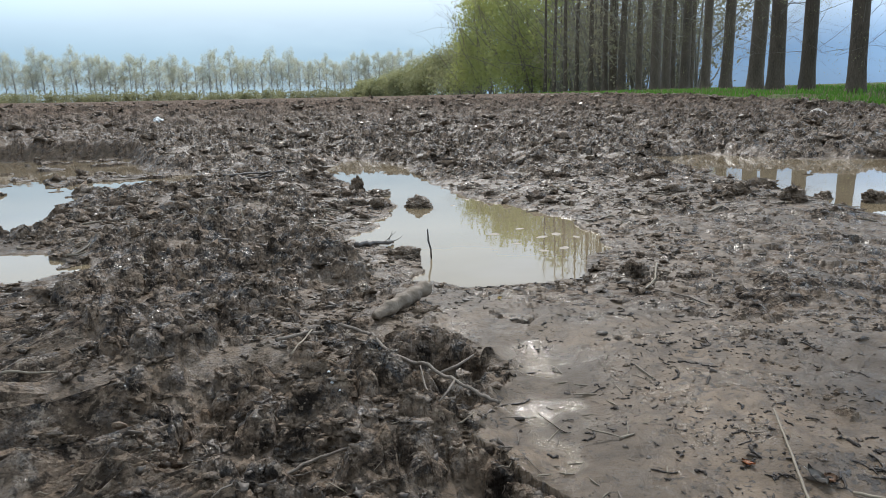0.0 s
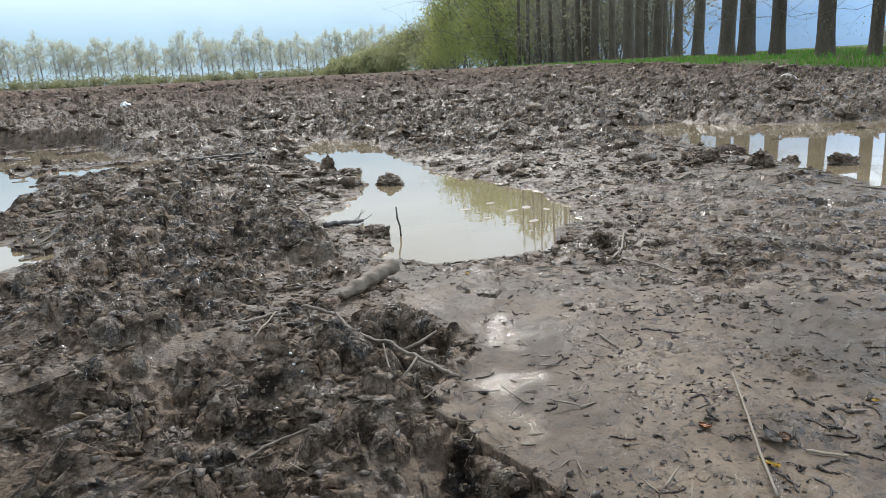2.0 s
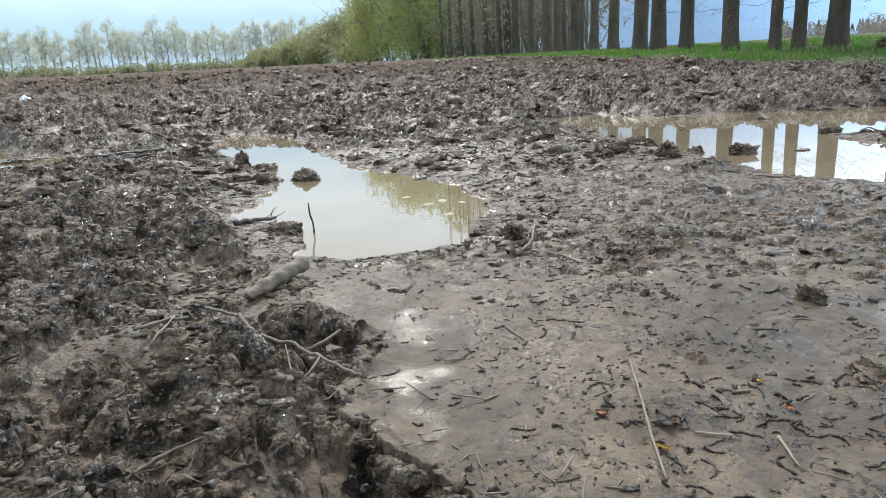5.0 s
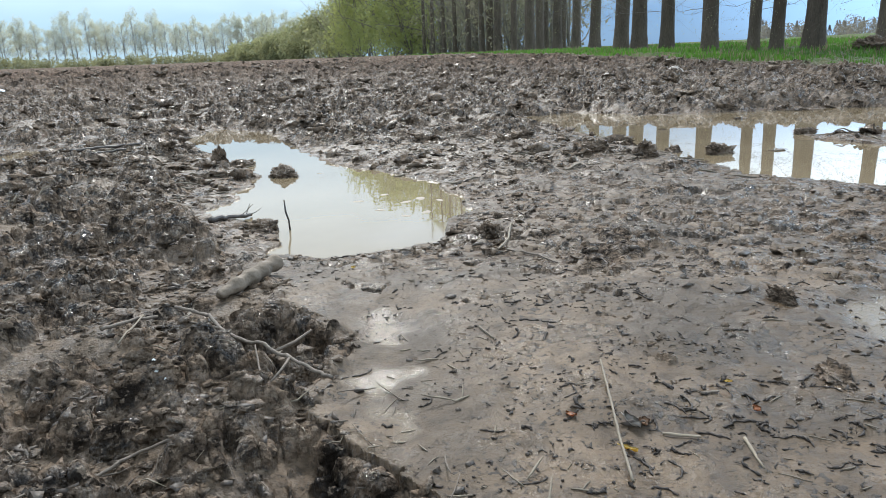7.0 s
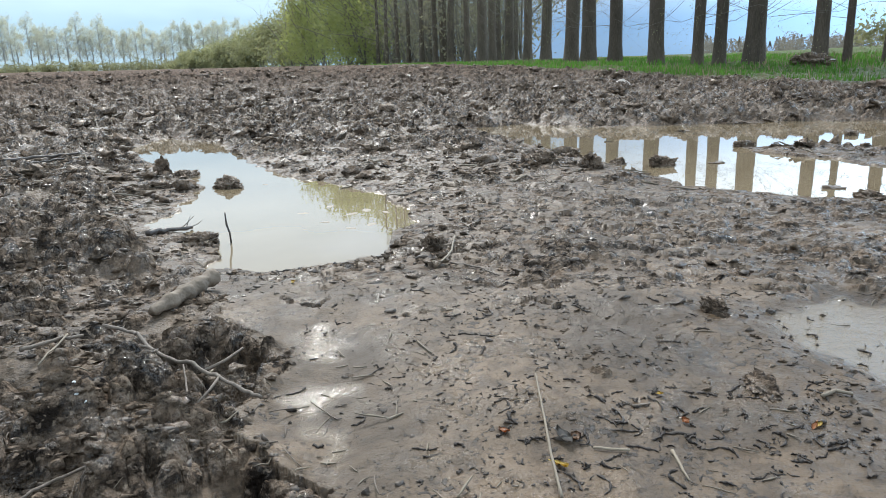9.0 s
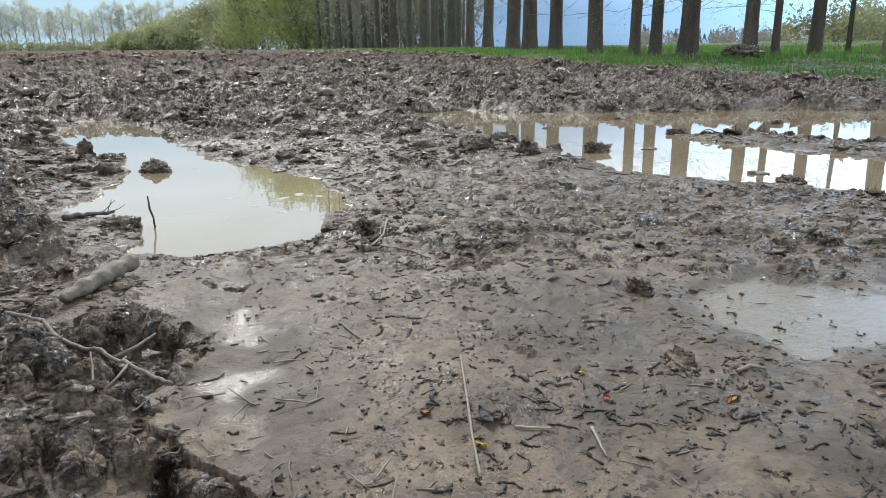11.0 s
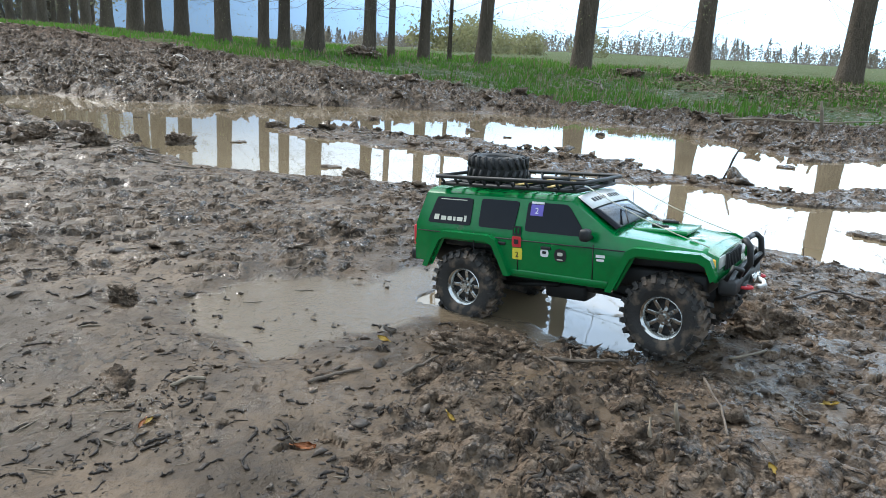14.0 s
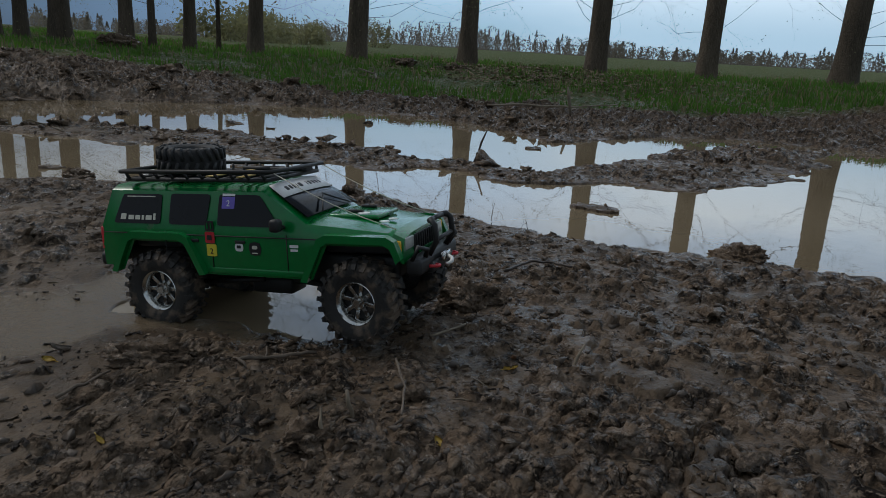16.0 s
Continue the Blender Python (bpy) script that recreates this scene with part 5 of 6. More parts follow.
for i, (x, y, h) in enumerate(((2.06, .80, .13), (2.02, .93, .1), (1.98, .45, .07), (2.0, .36, .06), (3.3, 2.5, .12))):
    weed(x, y, h, 400 + i)
stick("fallen_branch", "grey fallen branch lying on the grass bank", [(7.0, 3.9), (7.3, 4.1), (7.55, 4.5)], .016, .009, lift=.06, forks=((.5, .1, .12, .12, .006),))
stick("fallen_branch", "thin pale branch lying by the far puddle", [(5.6, 2.0), (6.1, 1.5), (6.6, 1.2)], .012, .006, M_STRAW, lift=.04)


# ---- the model car ----
M_PAINT = mat("green_paint", (0.001, 0.155, 0.032), 0.26, vary=0.12, grain=90, big=12, spec=0.35, coat=0.45, dirt=(0.12, 0.10, 0.07), dirt_amount=0.0, dirt_scale=30)
M_BLACKGLASS = mat("tinted_window", (0.006, 0.007, 0.010), 0.16, vary=0.2, grain=60, big=10, spec=0.22)
M_BLACK = mat("black_plastic", (0.014, 0.014, 0.014), 0.55, vary=0.3, grain=150, big=20, dirt=(0.09, 0.07, 0.055), dirt_amount=0.12, dirt_scale=60)
M_RUBBER = mat("muddy_tyre", (0.022, 0.02, 0.018), 0.75, vary=0.3, grain=200, big=30, bump=0.4, bump_scale=250, dirt=(0.12, 0.088, 0.062), dirt_amount=0.45, dirt_scale=45)
M_SPARE = mat("clean_tyre", (0.018, 0.018, 0.018), 0.7, vary=0.25, grain=200, big=30)
M_CHROME = mat("chrome_rim", (0.55, 0.55, 0.53), 0.2, metal=1.0, vary=0.2, grain=120, big=30, dirt=(0.08, 0.062, 0.05), dirt_amount=0.3, dirt_scale=80)
M_WHITE = mat("white_sticker", (0.78, 0.78, 0.76), 0.5, vary=0.06)
M_YELLOW = mat("yellow_sticker", (0.72, 0.6, 0.05), 0.5, vary=0.06)
M_RED = mat("red_paint", (0.55, 0.03, 0.04), 0.4, vary=0.1)
M_AMBER = mat("amber_lens", (0.75, 0.42, 0.02), 0.25, vary=0.08)
M_LENS = mat("headlamp_lens", (0.45, 0.46, 0.42), 0.12, vary=0.1)
M_STRAP = mat("tan_strap", (0.5, 0.36, 0.12), 0.7, vary=0.15, grain=200)
M_CORD = mat("pale_cord", (0.62, 0.6, 0.5), 0.6, vary=0.1)
M_BLUE = mat("violet_sticker", (0.16, 0.12, 0.5), 0.5, vary=0.08)

ROCKER, BELT, ROOF = 0.083, 0.147, 0.206
AX = 0.155


def arch(x):
    """The lower edge of the body side: rocker, and the cut of the wheel arches."""
    z = ROCKER
    for c, top in ((-AX, 0.127), (AX, 0.131)):
        z = max(z, float(np.interp(abs(x - c), [0, 0.044, 0.068, 0.0681], [top, top, ROCKER, 0])))
    if x > 0.2:
        z = max(z, 0.108)
    if x < -0.235:
        z = max(z, 0.088)
    return z


def section(x):
    """Half a cross-section of the body at x, from the lower edge up to the middle of the roof or bonnet."""
    low = arch(x)
    full = 0.092 - 0.010 * step(0.14, 0.214, x) - 0.005 * step(-0.225, -0.26, x)
    hood = np.interp(x, [0.07, 0.14, 0.2, 0.214], [0.160, 0.155, 0.148, 0.142])
    cab = [(full * .985, low), (full, max(low + .004, .118)), (full - .001, BELT), (0.0765, ROOF - .008), (0.066, ROOF - .001), (0, ROOF + .003)]
    bon = [(full * .985, low), (full, max(low + .004, .118)), (full - .001, max(low + .009, hood - .016)), (full - .008, hood - .002), (full * .62, hood + .002), (0, hood + .004)]
    k = float(np.clip((x - 0.012) / (0.078 - 0.012), 0, 1))
    out = []
    for (ay, az), (by, bz) in zip(cab, bon):
        out.append((ay + (by - ay) * k, az + (bz - az) * k))
    return out


def sx(x, z):
    """The tailgate leans forward above the belt, the front a little back."""
    if x < -0.2:
        x += (-0.2 - x) / 0.06 * max(z - 0.14, 0) * 0.32
    return x


def side_point(x, s, side, out=0.0):
    """A point of the glazed side: s runs from the belt up to the gutter."""
    y, z = 0.091 + (0.0765 - 0.091) * s, BELT + (ROOF - .008 - BELT) * s
    n = Vector((0, side * 0.965, 0.26))
    return Vector((sx(x, z), side * y, z)) + n * out


def plate(bm, ring, out):
    """A thin raised panel: an outline, and the same outline moved by out, joined."""
    a = [bm.verts.new(p) for p in ring]
    b = [bm.verts.new(Vector(p) + Vector(out)) for p in ring]
    bm.faces.new(b)
    bm.faces.new(a[::-1])
    for k in range(len(ring)):
        j = (k + 1) % len(ring)
        bm.faces.new((a[k], a[j], b[j], b[k]))


def rounded(pts, cut=0.2):
    """Corners of a flat outline rounded off."""
    res, n = [], len(pts)
    for i in range(n):
        p, a, b = Vector(pts[i]), Vector(pts[i - 1]), Vector(pts[(i + 1) % n])
        d = min((a - p).length, (b - p).length) * cut
        q0, q1 = p + (a - p).normalized() * d, p + (b - p).normalized() * d
        res += [q0, (q0 + q1) / 2 * .4 + p * .6, q1]
    return res


def letters(text, size, material, m, parent, name="lettering"):
    cu = bpy.data.curves.new(name, "FONT")
    cu.body, cu.size, cu.extrude, cu.align_x, cu.align_y = text, size, 0.0002, "CENTER", "CENTER"
    tmp = bpy.data.objects.new(name, cu)
    scene.collection.objects.link(tmp)
    me = bpy.data.meshes.new_from_object(tmp.evaluated_get(bpy.context.evaluated_depsgraph_get()))
    bpy.data.objects.remove(tmp)
    me.materials.clear()
    me.materials.append(material)
    o = new(name, me)
    o.parent = parent
    o.matrix_basis = m
    return o


def tyre_mesh(r, w, lugs):
    """A fat off-road tyre with two rows of chunky lugs."""
    bm = bmesh.new()
    prof = [(r * .48, w * .36), (r * .60, w * .47), (r * .76, w * .5), (r * .88, w * .46), (r * .93, w * .36), (r * .945, 0)]
    prof = prof + [(a, -b) for a, b in prof[-2::-1]]
    seg = 40
    rings = [[bm.verts.new((a * math.cos(6.2832 * k / seg), b, a * math.sin(6.2832 * k / seg))) for a, b in prof] for k in range(seg)]
    for k in range(seg):
        p, q = rings[k], rings[(k + 1) % seg]
        for i in range(len(prof) - 1):
            bm.faces.new((p[i], p[i + 1], q[i + 1], q[i]))
    for k in range(lugs):
        for side in (-1, 1):
            a = 6.2832 * (k + (0.25 if side > 0 else -0.25)) / lugs
            m = Matrix.Rotation(-a, 4, "Y") @ Matrix.Translation((r * .955, side * w * .25, 0)) @ Matrix.Rotation(side * .35, 4, "X")
            box(bm, 0, 0, 0, r * .1, w * .44, r * .105, 0, m)
            m = Matrix.Rotation(-a - .06, 4, "Y") @ Matrix.Translation((r * .88, side * w * .475, 0)) @ Matrix.Rotation(side * -.5, 4, "Z")
            box(bm, 0, 0, 0, r * .14, w * .07, r * .11, 0, m)
    return bm


def rim_mesh(r, w):
    """A deep steel rim: barrel, dished face with eight holes, hub and nuts."""
    bm = bmesh.new()
    seg = 40
    prof = [(r * .50, w * .42), (r * .515, w * .40), (r * .485, w * .38), (r * .44, w * .3), (r * .41, w * .16), (r * .40, w * .1)]
    rings = [[bm.verts.new((a * math.cos(6.2832 * k / seg), b, a * math.sin(6.2832 * k / seg))) for a, b in prof] for k in range(seg)]
    for k in range(seg):
        for i in range(len(prof) - 1):
            bm.faces.new((rings[k][i], rings[(k + 1) % seg][i], rings[(k + 1) % seg][i + 1], rings[k][i + 1]))
    for k in range(8):
        m = Matrix.Rotation(6.2832 * k / 8, 4, "Y") @ Matrix.Translation((r * .3, w * .14, 0)) @ Matrix.Rotation(.12, 4, "Z")
        box(bm, 0, 0, 0, r * .25, w * .06, r * .1, r * .012, m)
    for rr, y0, y1, n in ((r * .2, w * .12, w * .25, 20), (r * .1, w * .25, w * .34, 14)):
        out = bmesh.ops.create_cone(bm, cap_ends=True, segments=n, radius1=rr, radius2=rr * .85, depth=y1 - y0)["verts"]
        bmesh.ops.transform(bm, matrix=Matrix.Translation((0, (y0 + y1) / 2, 0)) @ Matrix.Rotation(-math.pi / 2, 4, "X"), verts=out)
    for k in range(6):
        a = 6.2832 * k / 6
        out = bmesh.ops.create_cone(bm, cap_ends=True, segments=6, radius1=r * .03, radius2=r * .03, depth=w * .05)["verts"]
        bmesh.ops.transform(bm, matrix=Matrix.Translation((r * .15 * math.cos(a), w * .27, r * .15 * math.sin(a))) @ Matrix.Rotation(-math.pi / 2, 4, "X"), verts=out)
    return bm


def model_car():
    car = tagged(new("model_car"), "green model off-road estate car with muddy tyres standing in the mud", "model car")
    # body shell
    xs = sorted(set([round(-0.26 + 0.0061 * k, 5) for k in range(78)] + [-AX - .068, -AX - .044, -AX + .044, -AX + .068, AX - .068, AX - .044, AX + .044, 0.012, 0.078, 0.2001, 0.214]))
    bm = bmesh.new()
    cols = []
    for x in xs:
        half = section(x)
        loop = [(y, z) for y, z in half] + [(-y, z) for y, z in half[-2::-1]]
        cols.append([bm.verts.new((sx(x, z), y, z)) for y, z in loop])
    for a, b in zip(cols, cols[1:]):
        for k in range(len(a) - 1):
            bm.faces.new((a[k], a[k + 1], b[k + 1], b[k]))
    bm.faces.new(cols[0])
    bm.faces.new(cols[-1][::-1])
    body = part("body", bm, M_PAINT, car, "glossy green painted body shell")
    body.data.set_sharp_from_angle(angle=radians(32))
    # floor and inner arches
    bm = bmesh.new()
    box(bm, -.02, 0, .098, .44, .12, .03, .006)
    box(bm, 0, 0, .09, .15, .178, .012, .004)
    box(bm, .15, 0, .128, .1, .15, .02, .004)
    box(bm, -.16, 0, .125, .1, .15, .02, .004)
    part("floor_pan", bm, M_BLACK, car)
    bm = bmesh.new()
    box(bm, 0, 0, .065, .26, .036, .022, .004)
    box(bm, -.02, 0, .052, .07, .045, .026, .006)
    for s in (-1, 1):
        tube(bm, [(-.14, s * .03, .052), (-.03, s * .024, .062)], .004, 8)
        tube(bm, [(.14, s * .03, .052), (.03, s * .024, .062)], .004, 8)
    part("chassis", bm, M_BLACK, car)
    for ax in (-AX, AX):
        bm = bmesh.new()
        tube(bm, [(ax, -.08, .054), (ax, .08, .054)], .0085, 12)
        out = bmesh.ops.create_icosphere(bm, subdivisions=2, radius=.021)["verts"]
        bmesh.ops.translate(bm, vec=(ax, .012, .054), verts=out)
        part("axle", bm, M_BLACK, car)
        for s in (-1, 1):
            bm = bmesh.new()
            tube(bm, [(ax + .012, s * .052, .06), (ax - .01 * (1 if ax > 0 else -1), s * .05, .125)], .0065, 10)
            part("damper", bm, M_BLACK, car)
    # flares
    for side in (-1, 1):
        for c, top in ((-AX, .130), (AX, .134)):
            bm = bmesh.new()
            pts = [(c - .072, .082), (c - .06, .107), (c - .048, top - .002), (c - .038, top + .003), (c + .038, top + .003), (c + .048, top - .002), (c + .058, .109), (c + .07, .084)]
            if c > 0:
                pts = pts[:6] + [(c + .056, .113)]
            ring = [(x, side * .0895, z) for x, z in pts] + [(c + (x - c) * 1.13, side * .0895, .083 + (z - .083) * 1.17 + .001) for x, z in pts[::-1]]
            plate(bm, [Vector(p) for p in ring], (0, side * .0115, -.001))
            part("wheel_flare", bm, M_PAINT, car, smooth=False)
        # glazing
        for nm, q in (("quarter_window", ((-.234, .1), (-.151, .1), (-.151, .9), (-.226, .9))), ("rear_door_window", ((-.136, .1), (-.074, .1), (-.07, .92), (-.136, .92))),
                      ("front_door_window", ((-.056, .1), (.042, .1), (.008, .92), (-.056, .92)))):
            bm = bmesh.new()
            plate(bm, rounded([side_point(x, s, side, .0002) for x, s in q], .12), Vector((0, side * .965, .26)) * .0012)
            part(nm, bm, M_BLACKGLASS, car, smooth=False)
        bm = bmesh.new()
        box(bm, .046, side * .106, .158, .014, .016, .017, .004)
        tube(bm, [(.048, side * .09, .153), (.047, side * .102, .156)], .003, 8)
        part("door_mirror", bm, M_BLACK, car)
        bm = bmesh.new()
        box(bm, .207, side * .0835, .1285, .011, .006, .021, .002)
        part("marker_lamp", bm, M_AMBER, car, "amber corner marker lamp")
        bm = bmesh.new()
        box(bm, -.2595, side * .078, .128, .006, .018, .034, .002)
        part("tail_lamp", bm, M_RED, car)
        bm = bmesh.new()
        box(bm, .213, side * .058, .1325, .005, .03, .016, .0015)
        part("headlamp", bm, M_LENS, car)
        # thin black strip added for the shade along the body-side crease
        bm = bmesh.new()
        box(bm, -.02, side * .0925, .1385, .46, .0012, .0014)
        part("trim_strip", bm, M_BLACK, car)
        for hx in (-.075, .0):
            bm = bmesh.new()
            box(bm, hx - .02, side * .0925, .131, .016, .003, .0045, .001)
            part("door_handle", bm, M_BLACK, car)
        for jx in (-.143, -.066, .052):
            bm = bmesh.new()
            box(bm, jx, side * .0922, .117, .0012, .0008, .052)
            part("door_gap", bm, M_BLACK, car)
        bm = bmesh.new()
        box(bm, .0, side * .0912, .0895, .15, .0035, .009, .0015)
        part("sill_trim", bm, M_PAINT, car)
    # windscreen with banner
    f0, f1 = Vector((.0145, 0, ROOF - .0035)), Vector((.079, 0, .1625))
    nrm = Vector((.54, 0, .84)).normalized()

    def screen(u, v, out=0.0):
        p = f0.lerp(f1, v) + nrm * (out + 0.0035 * (1 - u * u))
        return Vector((p.x, u * (.066 + .012 * v), p.z))

    def screen_plate(name, u0, u1, v0, v1, out, material, label=""):
        b2 = bmesh.new()
        n = 8
        top = [[b2.verts.new(screen(u0 + (u1 - u0) * i / n, v, out)) for i in range(n + 1)] for v in (v0, v1)]
        low = [[b2.verts.new(screen(u0 + (u1 - u0) * i / n, v, out - .0012)) for i in range(n + 1)] for v in (v0, v1)]
        for i in range(n):
            b2.faces.new((top[0][i], top[1][i], top[1][i + 1], top[0][i + 1]))
            b2.faces.new((low[0][i], low[0][i + 1], low[1][i + 1], low[1][i]))
            for k in (0, 1):
                b2.faces.new((top[k][i], top[k][i + 1], low[k][i + 1], low[k][i]))
        for i in (0, n):
            b2.faces.new((top[0][i], top[1][i], low[1][i], low[0][i]))
        bmesh.ops.recalc_face_normals(b2, faces=b2.faces[:])
        return part(name, b2, material, car, label)

    screen_plate("windscreen", -1, 1, .02, .97, .0026, M_BLACKGLASS)
    banner = screen_plate("banner", -1.01, 1.01, .0, .38, .0042, M_WHITE, "white banner across the windscreen top")
    for u0, u1 in ((-.72, -.6), (-.57, -.47), (-.44, -.33), (-.3, -.26), (-.22, -.08), (.1, .14), (.2, .3), (.36, .44), (.5, .58), (.64, .7)):
        o = screen_plate("banner_bar", u0 + .02, u1 - .02, .15, .25, .0052, M_BLACK)
        o.parent = banner
    for s in (-1, 1):
        bm = bmesh.new()
        tube(bm, [screen(s * .55, .99, .006), screen(s * .2, .75, .007), screen(-s * .02 + .05, .6, .007)], .0011, 6)
        part("wiper", bm, M_BLACK, car)
    # bonnet
    bm = bmesh.new()
    box(bm, .125, 0, .1605, .075, .075, .006, .0025, None)
    part("bonnet_bulge", bm, M_PAINT, car)
    for cx, cy, w, d in ((.135, -.022, .017, .02), (.175, -.045, .014, .012), (.178, -.022, .013, .012)):
        bm = bmesh.new()
        ring = [Vector((cx + w * .5 * math.cos(a), cy + d * .5 * math.sin(a), .1632 if cx < .16 else .1565)) for a in (6.283 * k / 7 for k in range(7))]
        plate(bm, ring, (0, 0, .0012))
        part("bonnet_sticker", bm, M_WHITE, car, smooth=False)
    for cy in (-.018, .03):
        bm = bmesh.new()
        box(bm, .12, cy, .1655, .024, .005, .004, .001)
        box(bm, .112, cy + .006, .1655, .008, .012, .004, .001)
        part("bonnet_catch", bm, M_BLACK, car)
    # grille and bumpers
    bm = bmesh.new()
    box(bm, .2135, 0, .129, .004, .082, .023, .001)
    grille = part("grille", bm, M_BLACK, car)
    for k in range(9):
        bm = bmesh.new()
        box(bm, .2165, -.036 + k * .009, .129, .003, .0026, .021, .0008)
        part("grille_bar", bm, M_BLACK, grille)
    bm = bmesh.new()
    box(bm, .226, 0, .103, .022, .158, .022, .005)
    box(bm, .236, 0, .096, .012, .09, .014, .003)
    bumper = part("front_bumper", bm, M_BLACK, car)
    for s in (-1, 1):
        bm = bmesh.new()
        tube(bm, [(.232, s * .036, .11), (.244, s * .036, .13), (.242, s * .035, .152), (.236, s * .032, .158), (.234, s * .02, .158)], .0042, 8)
        part("bull_bar", bm, M_BLACK, bumper)
        bm = bmesh.new()
        tube(bm, [(.233, s * .05, .112), (.24, s * .062, .125), (.232, s * .074, .13), (.224, s * .076, .112)], .0034, 8)
        part("bar_wing", bm, M_BLACK, bumper)
        bm = bmesh.new()
        pts = [(.238 + .011 * math.sin(a), s * .04 + .0065 * math.cos(a), .099) for a in (k * math.pi / 8 for k in range(9))]
        tube(bm, [(.236, s * .04 + .0065, .099)] + pts + [(.236, s * .04 - .0065, .099)], .0022, 8)
        part("shackle", bm, M_RED, bumper, "red bow shackle")
    bm = bmesh.new()
    tube(bm, [(.234, -.034, .158), (.234, .034, .158)], .0036, 8)
    tube(bm, [(.243, -.036, .132), (.243, .036, .132)], .003, 8)
    part("bull_bar_cross", bm, M_BLACK, bumper)
    bm = bmesh.new()
    box(bm, .245, 0, .105, .008, .034, .012, .003)
    part("winch_fairlead", bm, M_CHROME, bumper)
    bm = bmesh.new()
    tube(bm, [(.25, -.006, .105), (.257, -.012, .104), (.26, -.019, .101), (.256, -.023, .098), (.252, -.02, .097)], .0028, 8)
    part("winch_hook", bm, M_WHITE, bumper, "white winch hook")
    bm = bmesh.new()
    box(bm, -.264, 0, .095, .018, .166, .02, .005)
    part("rear_bumper", bm, M_BLACK, car)
    # roof rack with spare wheel
    rack = part("roof_rack", (lambda b: (tube(b, [(-.216, -.072, .213), (.016, -.072, .213), (.016, .072, .213), (-.216, .072, .213), (-.216, -.072, .213)], .003, 8), b)[1])(bmesh.new()), M_BLACK, car)
    bm = bmesh.new()
    tube(bm, [(-.222, -.078, .225), (.014, -.078, .225), (.026, -.07, .225), (.026, .07, .225), (.014, .078, .225), (-.222, .078, .225), (-.222, -.078, .225)], .003, 8)
    part("rack_rail", bm, M_BLACK, rack)
    for k in range(10):
        x = -.21 + k * .025
        bm = bmesh.new()
        tube(bm, [(x, -.072, .2135), (x, .072, .2135)], .0022, 6)
        part("rack_slat", bm, M_BLACK, rack)
        for s in (-1, 1):
            bm = bmesh.new()
            tube(bm, [(x, s * .072, .213), (x - .004, s * .078, .225)], .0024, 6)
            part("rack_post", bm, M_BLACK, rack)
    for s in (-.025, .025):
        bm = bmesh.new()
        tube(bm, [(-.21, s, .2128), (.014, s, .2128)], .0024, 6)
        part("rack_bearer", bm, M_BLACK, rack)
    for x, s in ((-.075, -.01), (-.03, .01)):
        bm = bmesh.new()
        box(bm, x, 0, .2175, .008, .15, .0018, .0004, Matrix.Rotation(s * 8, 4, "Z"))
        part("cargo_strap", bm, M_STRAP, rack, "tan webbing strap")
    for x, y, s in ((-.055, -.03, .01), (-.06, .035, .012), (-.01, .03, .009)):
        bm = bmesh.new()
        tube(bm, [(x - .03, y, .219), (x + .03, y + .004, .219)], s * .35, 8)
        box(bm, x + .03, y + .004, .219, .008, .02, .006, .001)
        part("rack_tool", bm, M_BLACK, rack)
    spare = part("spare_tyre", tyre_mesh(.049, .036, 22), M_SPARE, rack)
    spare.matrix_basis = pose(-.148, -.012, .2385, 90, 0, 0) @ pose(0, 0, 0, 1.5, 0, -4)
    o = part("spare_rim", rim_mesh(.049, .036), M_BLACK, spare)
    # cords from rack to bonnet corners
    for s in (-1, 1):
        bm = bmesh.new()
        a, b = Vector((.024, s * .07, .224)), Vector((.2, s * .068, .151))
        tube(bm, [a.lerp(b, t) - Vector((0, 0, .006 * math.sin(math.pi * t))) for t in (0, .25, .5, .75, 1)], .0007, 5)
        part("limb_cord", bm, M_CORD, car, "thin pale cord from rack to bonnet")
    # stickers of the two sides
    for side in (-1, 1):
        n = Vector((0, side, 0))

        def flat(name, cx, cz, w, h, material, y=.0922, label="", cut=.12, parent=car):
            b2 = bmesh.new()
            plate(b2, rounded([Vector((cx + side * dx * w / 2, side * y, cz + dz * h / 2)) for dx, dz in ((-1, -1), (1, -1), (1, 1), (-1, 1))], cut), n * .0006)
            return part(name, b2, material, parent, label, smooth=False)

        ang = 0 if side < 0 else 180
        ys = flat("sticker", -.0665, .118, .016, .017, M_YELLOW, label="yellow race number sticker")
        letters("2", .011, M_BLACK, pose(-.0665, side * .0932, .1165, 90, 0, ang), ys)
        flat("sticker", -.0675, .136, .015, .016, M_RED, .0931, "red square sticker")
        flat("sticker_mark", -.0675, .136, .007, .007, M_BLACK, .094)
        flat("sticker", -.068, .152, .014, .014, M_BLACK, .0915, "small dark sticker")
        for dx in (-.003, .003):
            flat("sticker_mark", -.068 + dx, .152, .0022, .008, M_PAINT, .0924)
        flat("sticker", -.022, .1235, .013, .011, M_WHITE, cut=.42, label="small white badge")
        flat("sticker_mark", -.022, .1245, .006, .004, M_BLACK, .0931)
        flat("sticker", .003, .1225, .019, .019, M_BLACK, cut=.48, label="round dark badge")
        flat("sticker_mark", .003, .1245, .008, .005, M_CORD, .0931, cut=.4)
        flat("sticker_mark", .003, .1165, .009, .0015, M_CORD, .0931)
        flat("sticker", .063, .128, .013, .004, M_WHITE)
        flat("sticker", .063, .1225, .011, .0032, M_WHITE)
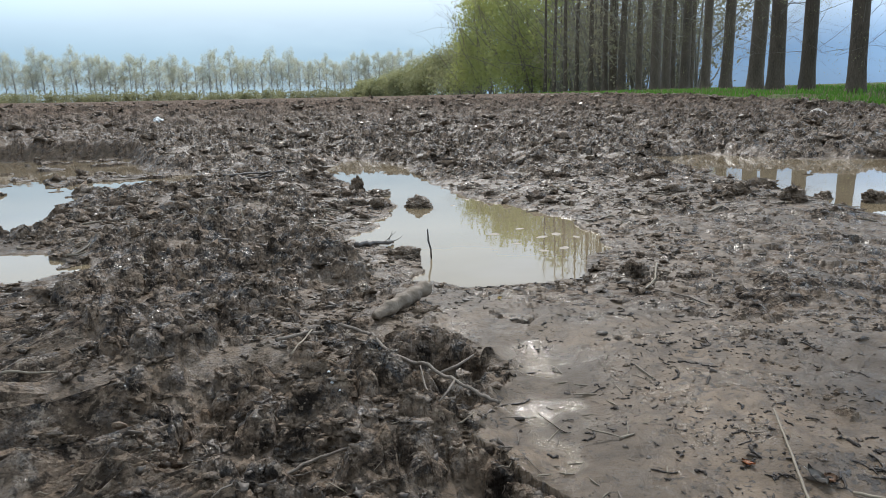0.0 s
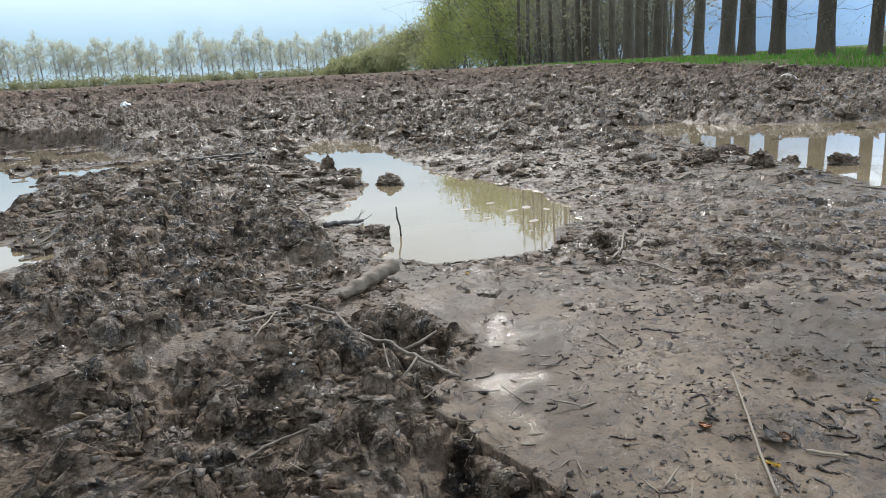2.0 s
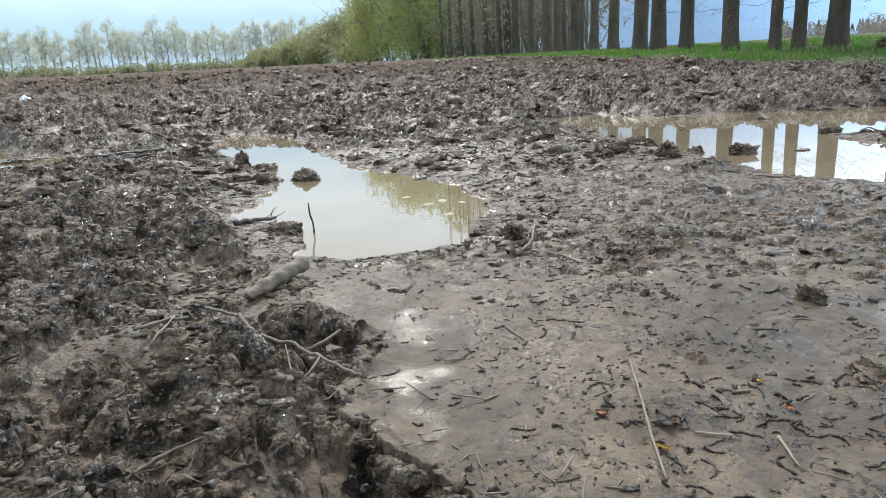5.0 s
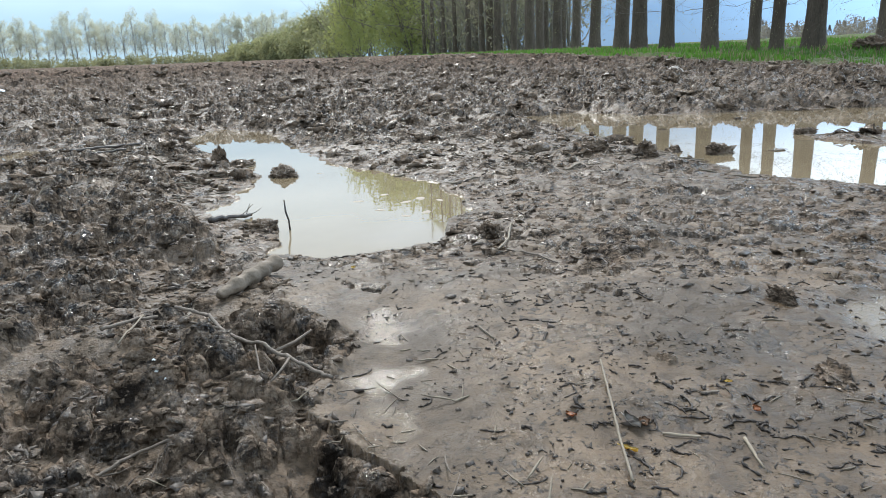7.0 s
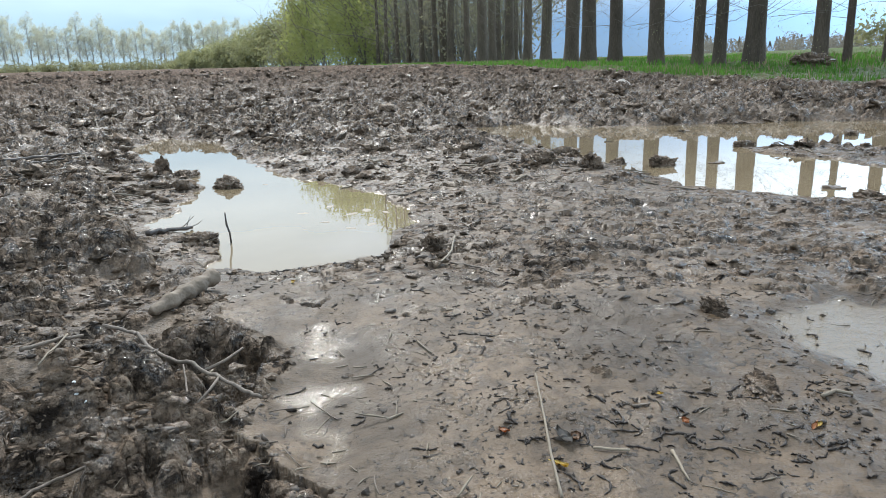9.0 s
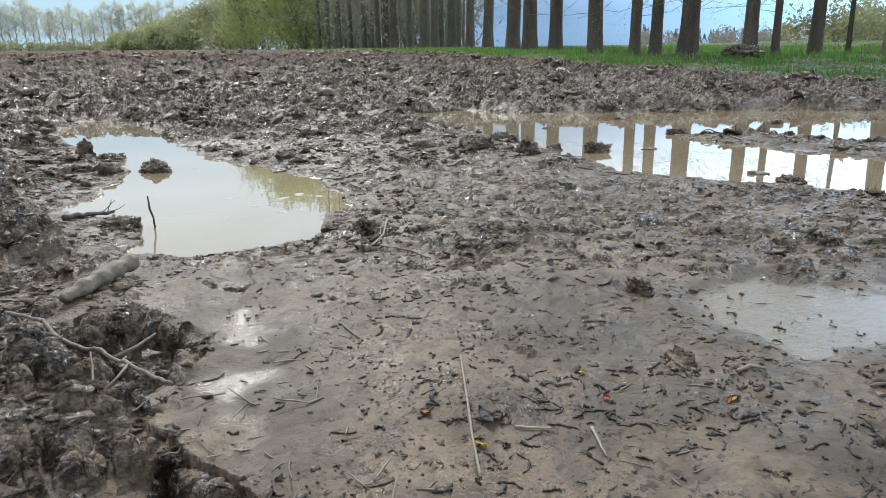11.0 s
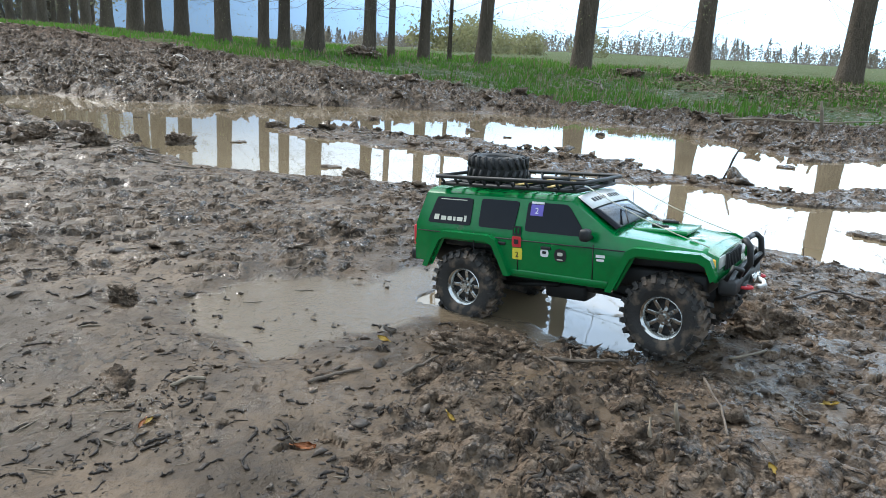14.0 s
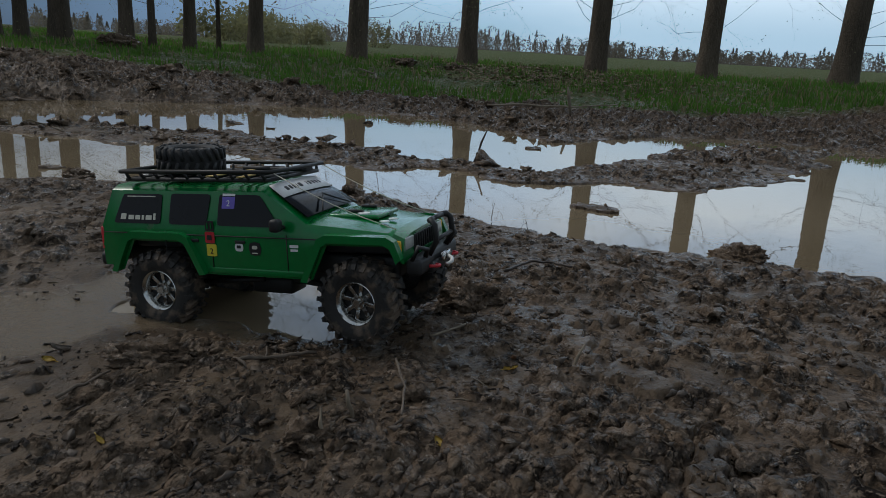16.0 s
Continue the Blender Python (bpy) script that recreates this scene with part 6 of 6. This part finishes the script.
        for w0, w1, s0, s1, m2 in ((-.215, -.162, .82, .845, M_CORD), (-.222, -.212, .2, .36, M_CORD), (-.207, -.197, .2, .32, M_CORD), (-.194, -.186, .2, .32, M_CORD),
                                   (-.183, -.179, .2, .32, M_CORD), (-.176, -.166, .2, .32, M_CORD), (-.163, -.159, .2, .38, M_CORD)):
            b2 = bmesh.new()
            plate(b2, [side_point(x, s, side, .0015) for x, s in ((w0, s0), (w1, s0), (w1, s1), (w0, s1))], Vector((0, side * .965, .26)) * .0006)
            part("window_mark", b2, m2, car, "plain pale mark on the window", smooth=False)
        b2 = bmesh.new()
        plate(b2, [side_point(x, s, side, .0015) for x, s in ((-.05, .55), (-.03, .55), (-.03, .86), (-.05, .86))], Vector((0, side * .965, .26)) * .0006)
        st = part("sticker", b2, M_BLUE, car, "violet race number sticker on the window", smooth=False)
        p = side_point(-.04, .68, side, .0024)
        letters("2", .012, M_WHITE, Matrix.Translation(p) @ pose(0, 0, 0, 90 - 15, 0, ang), st)
        b2 = bmesh.new()
        plate(b2, [side_point(x, s, side, .0015) for x, s in ((-.05, .88), (-.03, .88), (-.03, .94), (-.05, .94))], Vector((0, side * .965, .26)) * .0006)
        part("window_mark", b2, M_WHITE, car, smooth=False)
    # wheels
    R, W = .0575, .043
    ty, ri = tyre_mesh(R, W, 24), rim_mesh(R, W)
    ty_me, ri_me = bpy.data.meshes.new("tyre"), bpy.data.meshes.new("rim")
    for b2, me, m2 in ((ty, ty_me, M_RUBBER), (ri, ri_me, M_CHROME)):
        b2.to_mesh(me)
        b2.free()
        me.materials.append(m2)
        me.shade_smooth()
        me.set_sharp_from_angle(angle=radians(30))
    for i, (ax, side, steer) in enumerate(((-AX, -1, 0), (-AX, 1, 0), (AX, -1, -6), (AX, 1, -6))):
        bm = bmesh.new()
        out = bmesh.ops.create_cone(bm, cap_ends=True, segments=24, radius1=R * .5, radius2=R * .5, depth=W * .5)["verts"]
        bmesh.ops.rotate(bm, matrix=Matrix.Rotation(math.pi / 2, 3, "X"), verts=out)
        bmesh.ops.translate(bm, vec=(0, -.006, 0), verts=out)
        wheel = part("wheel", bm, M_BLACK, car, "muddy wheel with chunky lugs and a steel rim")
        wheel.matrix_basis = pose(ax, side * .086, R, 0, 17 * i, (180 if side < 0 else 0) + steer)
        for nm, me in (("tyre", ty_me), ("rim", ri_me)):
            o = new(nm, me)
            o.parent = wheel
    return car


car = model_car()
car.matrix_basis = pose(1.2375, .446, -.011, -1.4, -5.8, -81.4) @ Matrix.Diagonal((.95, .95, .95, 1))
